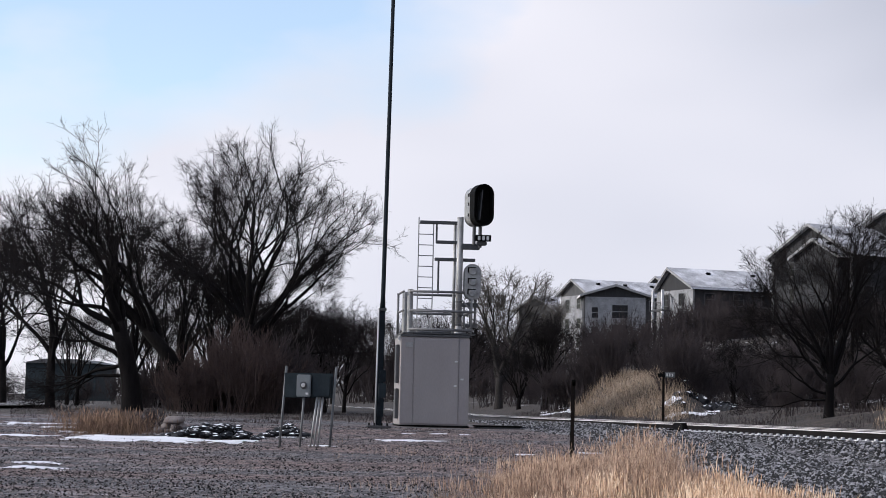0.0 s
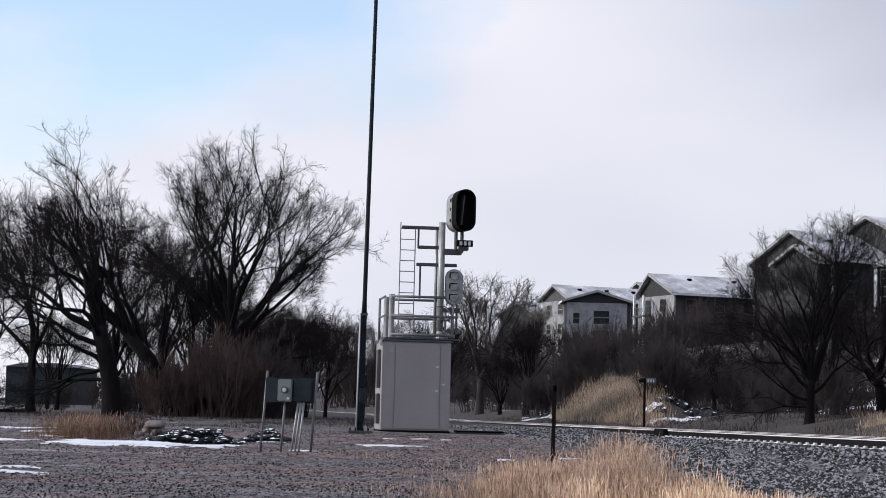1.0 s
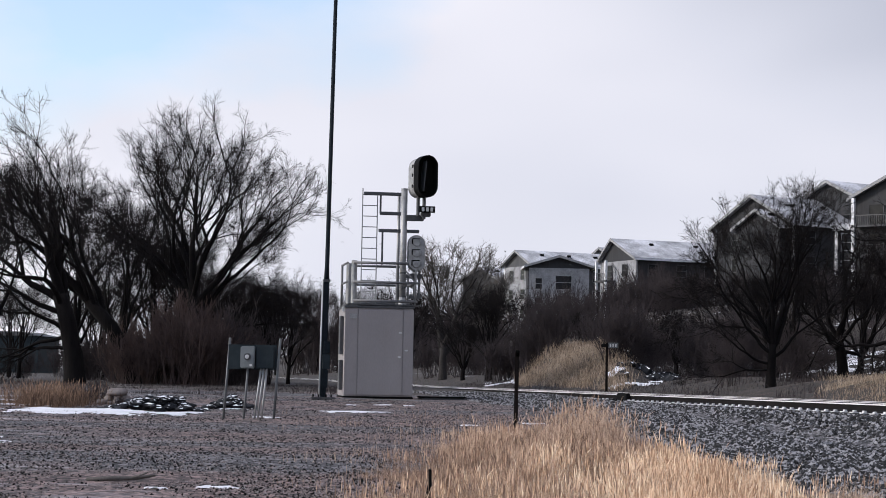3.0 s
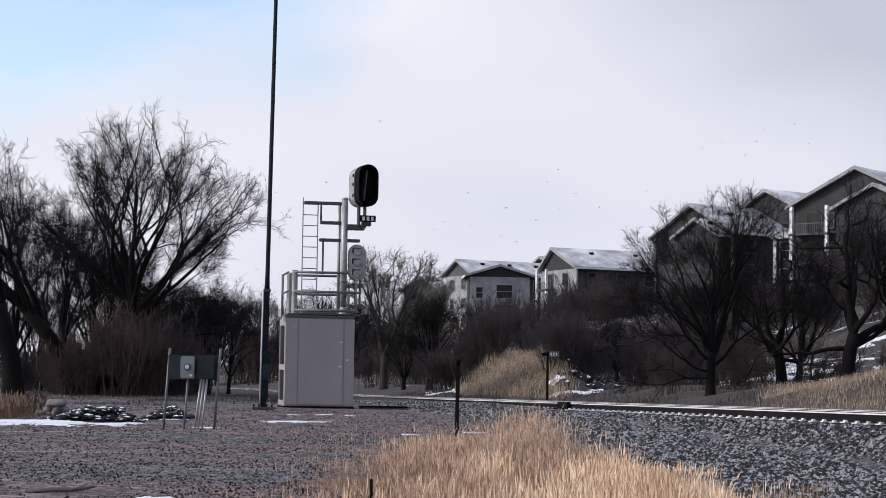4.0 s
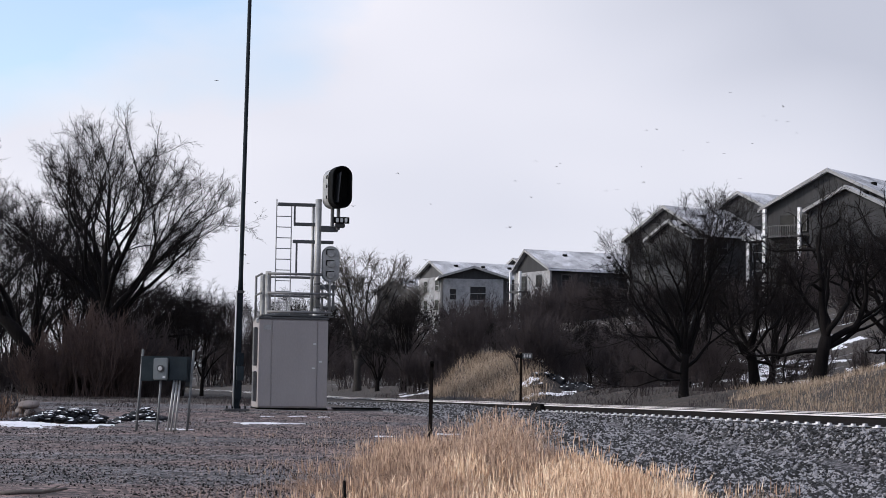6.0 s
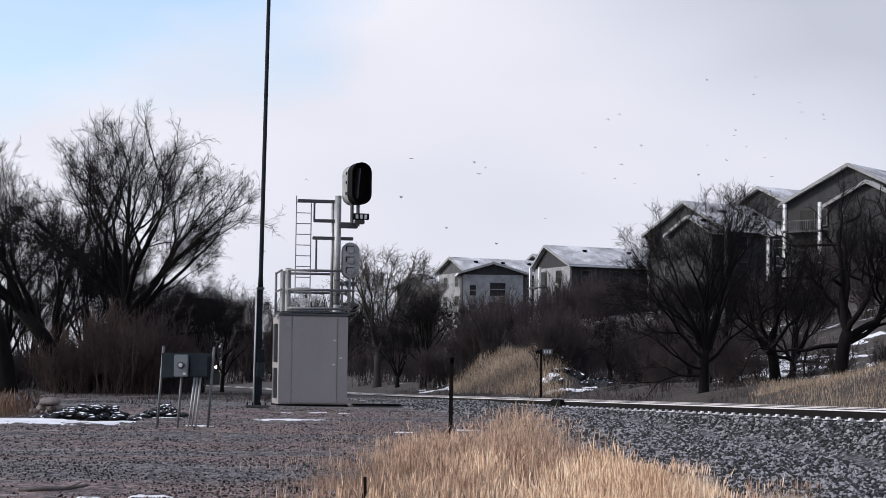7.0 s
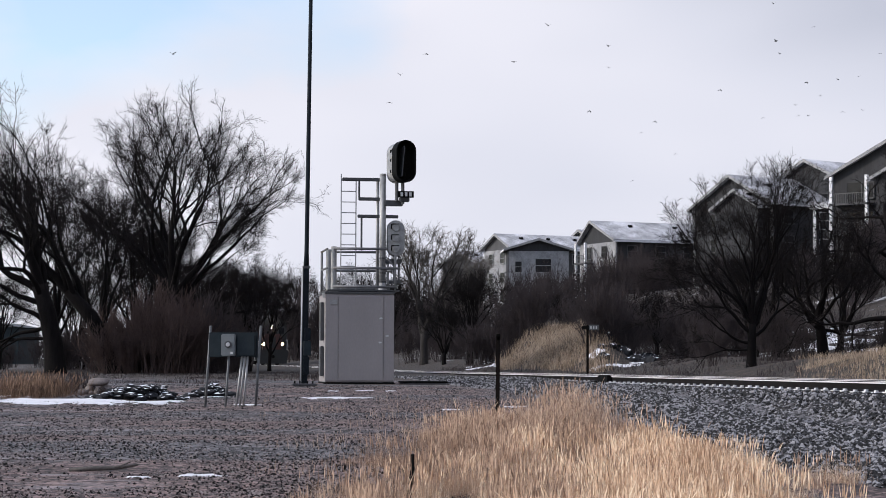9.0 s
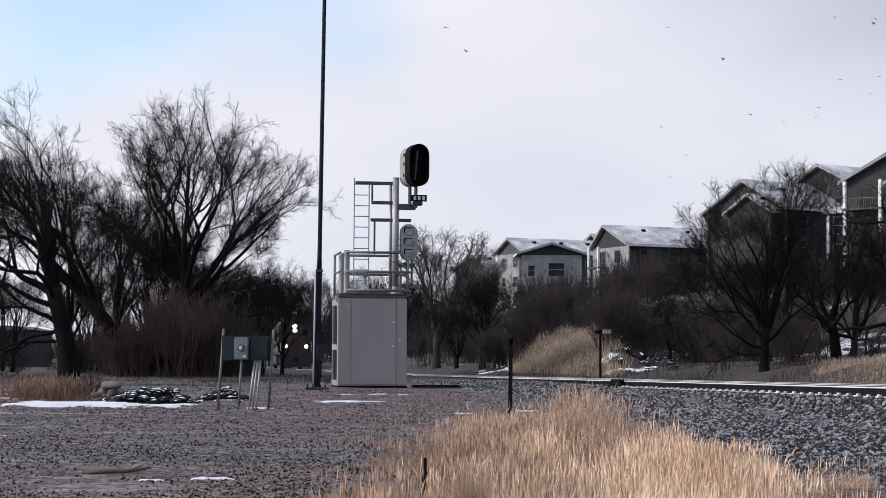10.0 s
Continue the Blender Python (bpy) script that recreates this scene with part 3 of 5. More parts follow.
def build_panel():
    x0, y0 = -5.21, 36.4
    panel = thing("meter_stand", "blue-grey electric meter board on leaning steel posts", "meter stand", pose(x0, y0, land(x0, y0)))
    for x in (-0.47, 0.49):
        part("post", Shape().tube([(x, 0, -0.2), (x + 0.1, 0, 1.5)], 0.024, 10), POST_GREY, panel, "weathered steel post", smooth=True)
        part("post_cap", Shape().tube([(x + 0.1, 0, 1.495), (x + 0.1, 0, 1.53)], [0.028, 0.018], 10), POST_GREY, panel)
    part("board", Shape().bevel_box((-0.39, -0.05, 0.93), (0.54, -0.03, 1.40), 0.006), PANEL_BLUE, panel, "blue-grey board")
    box = part("meter_box", Shape().bevel_box((-0.14, -0.19, 0.95), (0.13, -0.05, 1.37), 0.018), METER_GREY, panel, "pale grey meter box")
    part("meter_ring", Shape().tube([(-0.005, -0.19, 1.17), (-0.005, -0.23, 1.17)], [0.07, 0.065], 18), GALV_DARK, box)
    part("meter_glass", Shape().tube([(-0.005, -0.22, 1.17), (-0.005, -0.27, 1.17)], [0.042, 0.036], 18), PALE, box, "pale round meter dial")
    part("name_strip", Shape().box((0.04, -0.196, 0.99), (0.09, -0.188, 1.03)), PALE, box)
    part("side_box", Shape().bevel_box((0.16, -0.15, 0.95), (0.50, -0.05, 1.36), 0.015), PANEL_BLUE, panel)
    part("leg", Shape().tube([(-0.07, -0.1, -0.2), (0.0, -0.1, 0.97)], 0.022, 10), POST_GREY, panel, smooth=True)
    for a, b in ((0.12, 0.25), (0.19, 0.30), (0.26, 0.36)):
        part("conduit", Shape().tube([(a, -0.08, -0.2), (b, -0.09, 0.95)], 0.021, 10), GALV, panel, "galvanised conduit", smooth=True)


build_panel()


def build_posts():
    x, y = -0.11, 33.6
    p = thing("marker_post", "rusty dark steel marker post in dry grass", "post", pose(x, y, land(x, y), 0, 0.4, 0))
    part("stake", Shape().prism([(-0.035, -0.03), (0.035, -0.03), (0.035, -0.018), (0.008, -0.018), (0.008, 0.03), (-0.008, 0.03), (-0.008, -0.018), (-0.035, -0.018)], -0.2, 1.38, pose(0, 0, 0, 90, 0, 0) @ Matrix.Diagonal((1, 1, -1, 1))), RUST, p)
    part("tip", Shape().bevel_box((-0.03, -0.03, 1.3), (0.04, 0.01, 1.42), 0.01), BLACK, p)
    x, y = 3.13, 72.0
    z = land(x, y)
    p = thing("sign_post", "dark post with a small pale sign beyond the track", "sign post", pose(x, y, z))
    top = EYE_Z + 0.0185 * y - z
    part("stake", Shape().bevel_box((-0.045, -0.04, -0.2), (0.045, 0.04, top), 0.012), RUST, p)
    part("cap", Shape().bevel_box((-0.22, -0.09, top - 0.18), (0.06, -0.05, top - 0.05), 0.012), BLACK, p)
    s = part("sign", Shape().bevel_box((0.045, -0.08, top - 0.2), (0.42, -0.055, top), 0.008), POST_GREY, p, "small grey sign with pale marks")
    for a in (0.14, 0.24, 0.34):
        part("mark", Shape().box((a - 0.04, -0.092, top - 0.16), (a + 0.01, -0.08, top - 0.05)), PALE, s)
    x, y = -0.85, 17.0
    p = thing("stake", "short dark broken stake in the grass", "stake", pose(x, y, land(x, y), 4, 5, 20))
    part("shaft", Shape().tube([(0, 0, -0.1), (0.01, 0, 0.34), (0, 0.01, 0.48)], [0.022, 0.02, 0.014], 8), BLACK, p)


build_posts()


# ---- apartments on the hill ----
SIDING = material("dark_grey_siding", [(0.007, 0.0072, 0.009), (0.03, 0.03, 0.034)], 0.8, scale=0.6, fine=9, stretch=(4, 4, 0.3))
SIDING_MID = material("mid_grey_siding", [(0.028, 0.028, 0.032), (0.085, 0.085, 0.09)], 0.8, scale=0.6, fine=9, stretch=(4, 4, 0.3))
# stucco of the low wing; on left-facing end walls its paleness paints sunlight
SIDING_PALE = material("pale_stucco_and_sunlit_ends", [(0.11, 0.11, 0.118), (0.36, 0.36, 0.375)], 0.85, scale=0.7, fine=9)
TRIM_WHITE = material("white_trim", [(0.62, 0.62, 0.64), (0.78, 0.78, 0.8)], 0.6, scale=1, fine=10, bump=0.02)
FASCIA = material("grey_fascia", [(0.16, 0.16, 0.165), (0.30, 0.30, 0.31)], 0.7, scale=1, fine=10, bump=0.02)
SHINGLE = material("snow_dusted_shingles", [(0.09, 0.09, 0.095), (0.40, 0.40, 0.42), (0.82, 0.82, 0.86)], 0.85, scale=0.35, fine=5, stretch=(1, 1, 1))
GLASS = material("dark_window_glass", [(0.006, 0.0065, 0.008), (0.018, 0.019, 0.022)], 0.25, scale=0.5, fine=3, bump=0, spec=0.2)


def window(parent, x, y, z, w, h, face, trim=None):
    """A window on a wall: face 'end' looks along -y, 'side' along +x."""
    m = pose(x, y, z) if face == "end" else pose(x, y, z, 0, 0, 90)
    win = part("window", Shape().box((-w / 2, -0.05, 0), (w / 2, 0.02, h)), GLASS, parent, "dark glass window", m=m)
    fr = Shape()
    for a, b in (((-w / 2 - 0.1, -0.1, -0.1), (-w / 2 + 0.02, -0.03, h + 0.1)), ((w / 2 - 0.02, -0.1, -0.1), (w / 2 + 0.1, -0.03, h + 0.1)),
                 ((-w / 2, -0.1, h), (w / 2, -0.03, h + 0.12)), ((-w / 2, -0.12, -0.12), (w / 2, -0.03, 0.0)), ((-w / 2, -0.08, h * 0.48), (w / 2, -0.04, h * 0.52))):
        fr.box(a, b)
    part("window_frame", fr, trim or FASCIA, win)
    return win


def gable(parent, x0, x1, y0, y1, base, eave, pitch, wall, over=0.6, end_wall=None, ridge=0.5):
    """A wing with a gable at y0 whose ridge runs along y."""
    xm, top = x0 + (x1 - x0) * ridge, eave + pitch * (x1 - x0) / 2
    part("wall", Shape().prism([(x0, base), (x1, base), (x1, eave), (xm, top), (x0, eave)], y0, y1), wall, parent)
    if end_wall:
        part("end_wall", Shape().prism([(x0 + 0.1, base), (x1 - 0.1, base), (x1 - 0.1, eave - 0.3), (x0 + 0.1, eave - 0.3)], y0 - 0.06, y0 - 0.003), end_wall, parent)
    roof = []
    for sgn in (-1, 1):
        run = xm - x0 if sgn < 0 else x1 - xm
        xe = xm + sgn * (run + over)
        ze = top - (top - eave) / run * abs(xe - xm)
        roof.append(part("roof", Shape().prism([(xm, top + 0.02), (xe, ze + 0.02), (xe, ze + 0.22), (xm, top + 0.26)][::sgn], y0 - over, y1 + over), SHINGLE, parent, "snow-dusted shingle roof"))
        part("fascia", Shape().prism([(xm, top - 0.10), (xe, ze - 0.10), (xe, ze + 0.235), (xm, top + 0.275)][::sgn], y0 - over - 0.08, y0 - over - 0.003), FASCIA, parent)
        part("gutter", Shape().box((xe - 0.05, y0 - over, ze - 0.12), (xe + 0.1, y1 + over, ze + 0.1)), TRIM_WHITE, parent)
    for k in range(3):
        y = y0 + (y1 - y0) * (0.2 + 0.3 * k)
        x = xm + (x1 - x0) * 0.2
        z = top - (top - eave) / (x1 - xm) * (x - xm)
        part("roof_vent", Shape().bevel_box((x - 0.25, y - 0.3, z), (x + 0.25, y + 0.3, z + 0.5), 0.06), BLACK, roof[1])
    return top


def corner_board(parent, x, y, z0, z1, mat):
    part("corner_board", Shape().box((x - 0.16, y - 0.09, z0), (x + 0.16, y + 0.16, z1)), mat, parent)


def balcony(parent, x, y, z, w, storeys):
    """An open porch bay on the end wall."""
    for k in range(storeys):
        zz = z + 3.0 * k
        b = part("balcony", Shape().box((x - w / 2, y - 1.6, zz - 0.15), (x + w / 2, y, zz + 0.05)), SIDING_MID, parent)
        for a in (-w / 2 + 0.12, w / 2 - 0.12):
            part("post", Shape().box((x + a - 0.15, y - 1.55, zz + 0.05), (x + a + 0.15, y - 1.25, zz + 2.8)), TRIM_WHITE, b)
        s = Shape().box((x - w / 2, y - 1.52, zz + 1.0), (x + w / 2, y - 1.44, zz + 1.08))
        for i in range(int(w / 0.25)):
            s.box((x - w / 2 + 0.25 * i, y - 1.5, zz + 0.05), (x - w / 2 + 0.25 * i + 0.04, y - 1.46, zz + 1.0))
        part("railing", s, GALV_DARK, b)
        part("patio_door", Shape().box((x - 0.9, y - 0.08, zz + 0.05), (x + 0.9, y - 0.065, zz + 2.2)), GLASS, b)


def apartment(label, x, y, yaw, width, length, base, eave, pitch, wall, bays, end_wall=None, ridge=0.5, wing=None):
    ob = thing("apartment_building", label, "building", pose(x, y, 0, 0, 0, yaw), group="apartments on the hill")
    gable(ob, 0, width, 0, length, base, eave, pitch, wall, end_wall=end_wall, ridge=ridge)
    if wing:  # a lower gable that steps forward from the end wall
        a, b, drop = wing
        gable(ob, a, b, -1.3, 2.0, base, eave - drop, pitch, wall, over=0.5)
    for f in range(3):
        z = eave - 2.4 - 3.0 * f
        if z < base:
            break
        for k in range(2):
            window(ob, width * (0.28 + 0.42 * k), -0.08, z, 1.3, 1.5, "end", SIDING_MID if wall is SIDING else None)
        for k in range(int(length / 4.5)):
            window(ob, width, 2.6 + 4.5 * k, z, 1.5, 1.5, "side", SIDING_MID if wall is SIDING else None)
    for cx, cy in ((0, 0), (width, 0), (width, length)):
        corner_board(ob, cx, cy, base, eave, FASCIA if wall is SIDING else TRIM_WHITE)
    for bx, w, n in bays:
        balcony(ob, bx, 0, eave - 3.0 * n, w, n)
    return ob


def build_apartments():
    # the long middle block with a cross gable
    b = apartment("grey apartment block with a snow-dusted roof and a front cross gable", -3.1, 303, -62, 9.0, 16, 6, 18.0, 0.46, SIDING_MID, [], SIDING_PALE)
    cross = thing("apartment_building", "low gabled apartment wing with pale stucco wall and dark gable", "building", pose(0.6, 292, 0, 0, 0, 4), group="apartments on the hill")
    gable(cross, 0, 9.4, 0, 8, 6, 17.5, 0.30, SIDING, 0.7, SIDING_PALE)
    for z in (14.0, 11.0):
        window(cross, 5.4, -0.08, z, 2.4, 2.0, "end")
        window(cross, 1.6, -0.08, z, 1.0, 1.6, "end")
    # small blocks that show behind
    apartment("far grey apartment block half hidden by trees", -10.5, 325, -50, 10, 9, 6, 16.6, 0.4, SIDING_MID, [])
    apartment("far grey apartment roof behind the middle block", 10.2, 320, -60, 10, 9, 8, 19.6, 0.45, SIDING_MID, [])
    # block with the bright gable end: sun and shade set in its wall colours
    apartment("dark grey apartment block with a gable end coloured as sunlit and white trim", 10.9, 272, -64, 10.0, 24, 6, 17.2, 0.54, SIDING, [(2.5, 3.0, 3)], SIDING_PALE, ridge=0.36)
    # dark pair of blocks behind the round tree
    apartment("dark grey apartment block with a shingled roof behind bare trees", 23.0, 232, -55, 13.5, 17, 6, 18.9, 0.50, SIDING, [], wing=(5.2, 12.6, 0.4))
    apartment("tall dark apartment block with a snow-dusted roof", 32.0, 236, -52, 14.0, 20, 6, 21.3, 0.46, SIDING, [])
    low = thing("apartment_wing", "white-roofed low porch wing between two blocks", "building", pose(34.4, 215, 0, 0, 0, -20), group="apartments on the hill")
    part("wall", Shape().box((0, 0, 6), (6.5, 6, 18.0)), SIDING, low)
    part("roof", Shape().prism([(-0.4, 18.0), (6.9, 18.0), (6.9, 18.3), (-0.4, 18.3)], -0.6, 6.4, None), SNOW, low, "snow-covered flat porch roof")
    part("porch_beam", Shape().box((-0.3, -0.5, 17.5), (6.8, -0.2, 18.0)), TRIM_WHITE, low)
    for x in (0.2, 3.1, 6.2):
        part("post", Shape().box((x, -0.5, 6), (x + 0.3, -0.2, 17.5)), TRIM_WHITE, low)
    for z in (15.3, 12.3):
        window(low, 1.8, -0.08, z, 1.8, 1.8, "end")
        window(low, 4.8, -0.08, z, 1.8, 1.8, "end")
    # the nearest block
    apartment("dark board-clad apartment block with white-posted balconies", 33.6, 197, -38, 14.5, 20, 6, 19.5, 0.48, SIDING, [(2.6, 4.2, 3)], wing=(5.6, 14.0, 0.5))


build_apartments()


def build_shed():
    s = thing("shed", "low dark blue-grey shed far behind the trees", "shed", pose(-58.5, 200, 0))
    part("wall", Shape().bevel_box((0, 0, -0.3), (7.6, 9, 3.9), 0.03), PANEL_BLUE, s)
    part("roof", Shape().prism([(-0.3, 3.9), (7.9, 3.9), (5.6, 4.35), (2.0, 4.35)], -0.3, 9.3), GALV_DARK, s)
    r = Shape()
    pts = [(-24, 60), (-25, 76), (-31, 100), (-46, 140)]
    for x, y in pts:
        r.v.extend([(x - 3, y - 1, land(x, y) + 0.12), (x + 3, y + 1, land(x, y) + 0.14)])
    r.f = [(2 * i, 2 * i + 1, 2 * i + 3, 2 * i + 2) for i in range(len(pts) - 1)]
    tagged(part("road", r, ROAD), "pale gravel road curving away behind the trees", "road", kind="structure")


build_shed()


# ---- trees ----
class Tree:
    def __init__(self, seed, counts, lengths, wobble=0.16, lift=0.06, thin=0.009, angles=(38, 42, 45, 45), arch=0.0):
        self.rng = random.Random(seed)
        self.counts, self.lengths, self.wobble, self.lift, self.thin, self.angles, self.arch = counts, lengths, wobble, lift, thin, angles, arch
        self.wood, self.twigs = Shape(), Shape()

    def branch(self, p, d, length, r, level):
        rng = self.rng
        segs, sides = ((7, 8), (5, 5), (4, 4), (3, 3), (2, 3))[level]
        pts, dirs, p = [tuple(p)], [d], Vector(p)
        for i in range(segs):
            w = self.wobble * (1.3 if level else 1.0)
            d = (d + Vector((rng.gauss(0, w), rng.gauss(0, w), rng.gauss(0, w) + self.lift - self.arch * i / segs))).normalized()
            p = p + d * (length / segs)
            pts.append(tuple(p))
            dirs.append(d)
        last = level >= len(self.counts)
        end = self.thin * 0.6 if last else max(self.thin, r * 0.10)
        radii = [r + (end - r) * (i / segs) for i in range(segs + 1)]
        (self.wood if level <= 1 else self.twigs).tube(pts, radii, sides, caps=False)
        if last:
            return
        n = self.counts[level]
        for k in range(n):
            t = 0.26 + 0.74 * ((k + rng.random()) / n) ** 0.85
            i = min(segs - 1, int(t * segs))
            f = t * segs - i
            q = Vector(pts[i]).lerp(Vector(pts[i + 1]), f)
            axis = dirs[i].orthogonal()
            axis.rotate(Matrix.Rotation(rng.uniform(0, 6.283), 3, dirs[i]))
            nd = dirs[i].copy()
            nd.rotate(Matrix.Rotation(radians(self.angles[level] * rng.uniform(0.55, 1.25)), 3, axis))
            rr = max(self.thin, (r + (end - r) * t) * rng.uniform(0.42, 0.62))
            self.branch(q, nd, self.lengths[level] * rng.uniform(0.6, 1.25) * (1.15 - 0.45 * t), rr, level + 1)


def aim(azimuth, tilt):
    """A direction that leans tilt degrees from upright, to the compass angle azimuth (0 is along x)."""
    a, t = radians(azimuth), radians(tilt)
    return Vector((math.cos(a) * math.sin(t), math.sin(a) * math.sin(t), math.cos(t)))


def spot(x, y, turn=0, size=1.0, sink=0.1):
    return pose(x, y, land(x, y) - sink, 0, 0, turn) @ Matrix.Scale(size, 4)


class Elm:
    """A tree whose limbs fork again and again, spread outwards and carry short twigs."""

    def __init__(self, seed, depth=5, wobble=0.12, lift=0.05, shoots=6, fork=(12, 34), shrink=0.8, thin=0.0065, twig=0.5, spread=0.08, hub=3.0):
        self.rng = random.Random(seed)
        self.depth, self.wobble, self.lift, self.shoots, self.fork, self.shrink = depth, wobble, lift, shoots, fork, shrink
        self.thin, self.twig, self.spread, self.hub = thin, twig, spread, Vector((0, 0, hub))
        self.wood, self.twigs = Shape(), Shape()

    def turned(self, d, angle, spin):
        axis = d.orthogonal()
        axis.rotate(Matrix.Rotation(spin, 3, d))
        out = d.copy()
        out.rotate(Matrix.Rotation(radians(angle), 3, axis))
        return out

    def shoot(self, p, d, length, r, more):
        rng = self.rng
        mid = p + d * length * 0.5
        e = (d + Vector((rng.gauss(0, 0.22), rng.gauss(0, 0.22), rng.gauss(0.08, 0.2)))).normalized()
        tip = mid + e * length * 0.5
        self.twigs.tube([p, mid, tip], [r, r * 0.8, r * 0.4], 3, caps=False)
        for k in range(more):
            q = p.lerp(mid, rng.uniform(0.3, 1.0)) if k % 2 else mid.lerp(tip, rng.uniform(0.0, 0.8))
            self.shoot(q, self.turned(d, rng.uniform(24, 52), rng.uniform(0, 6.283)), length * rng.uniform(0.4, 0.65), r * 0.75, 0)

    def grow(self, p, d, length, r, level=0):
        rng, p = self.rng, Vector(p)
        segs, sides = (5, 4, 4, 3, 3, 3)[min(level, 5)], (8, 6, 5, 4, 3, 3)[min(level, 5)]
        end = max(self.thin, r * 0.70)
        pts, dirs = [p], [d]
        for i in range(segs):
            out = p - self.hub
            out = out.normalized() if out.length > 0.5 else Vector((0, 0, 1))
            d = (d + Vector((rng.gauss(0, self.wobble), rng.gauss(0, self.wobble), rng.gauss(0, self.wobble) + self.lift)) + out * self.spread).normalized()
            p = p + d * (length / segs)
            pts.append(p)
            dirs.append(d)
        (self.wood if level <= 2 else self.twigs).tube(pts, [r + (end - r) * i / segs for i in range(segs + 1)], sides, caps=False)
        if level >= 2:
            for k in range(self.shoots):
                i = rng.randrange(segs)
                self.shoot(pts[i].lerp(pts[i + 1], rng.random()), self.turned(dirs[i + 1], rng.uniform(22, 58), rng.uniform(0, 6.283)), self.twig * rng.uniform(0.5, 1.3), self.thin, 3)
        if level >= self.depth:
            return
        spin = rng.uniform(0, 6.283)
        for k in range(3 if rng.random() < 0.2 else 2):
            angle = self.fork[0] * rng.uniform(0.3, 1.4) if k == 0 else self.fork[1] * rng.uniform(0.65, 1.3)
            nd = self.turned(d, angle, spin + k * 2.6)
            self.grow(p, nd, length * self.shrink * rng.uniform(0.78, 1.15), end * (0.94 if k == 0 else rng.uniform(0.6, 0.8)), level + 1)

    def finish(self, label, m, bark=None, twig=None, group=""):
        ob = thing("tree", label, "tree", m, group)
        part("trunk", self.wood, bark or BARK_SILHOUETTE, ob, smooth=True)
        part("crown", self.twigs, twig or TWIG_SILHOUETTE, ob)
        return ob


def forked(seed, trunk, limbs, **more):
    """Trunk as (height, radius, lean along x); limbs as (azimuth, tilt, length, radius, share of the trunk's height)."""
    h, r, lean = trunk
    t = Elm(seed, hub=h * 0.8, **more)
    t.wood.tube([(0, 0, -0.4), (0, 0, 0.15), (lean * 0.15, 0.03, h * 0.35), (lean * 0.5, 0, h * 0.7), (lean, 0, h)], [r * 1.7, r * 1.25, r * 1.02, r * 0.95, r * 0.8], 10)
    for az, tilt, length, radius, share in limbs:
        x = lean * (0.15 * share / 0.35 if share < 0.35 else 0.15 + 0.85 * (share - 0.35) / 0.65)
        t.grow((x, 0, h * share), aim(az, tilt), length, radius)
    return t


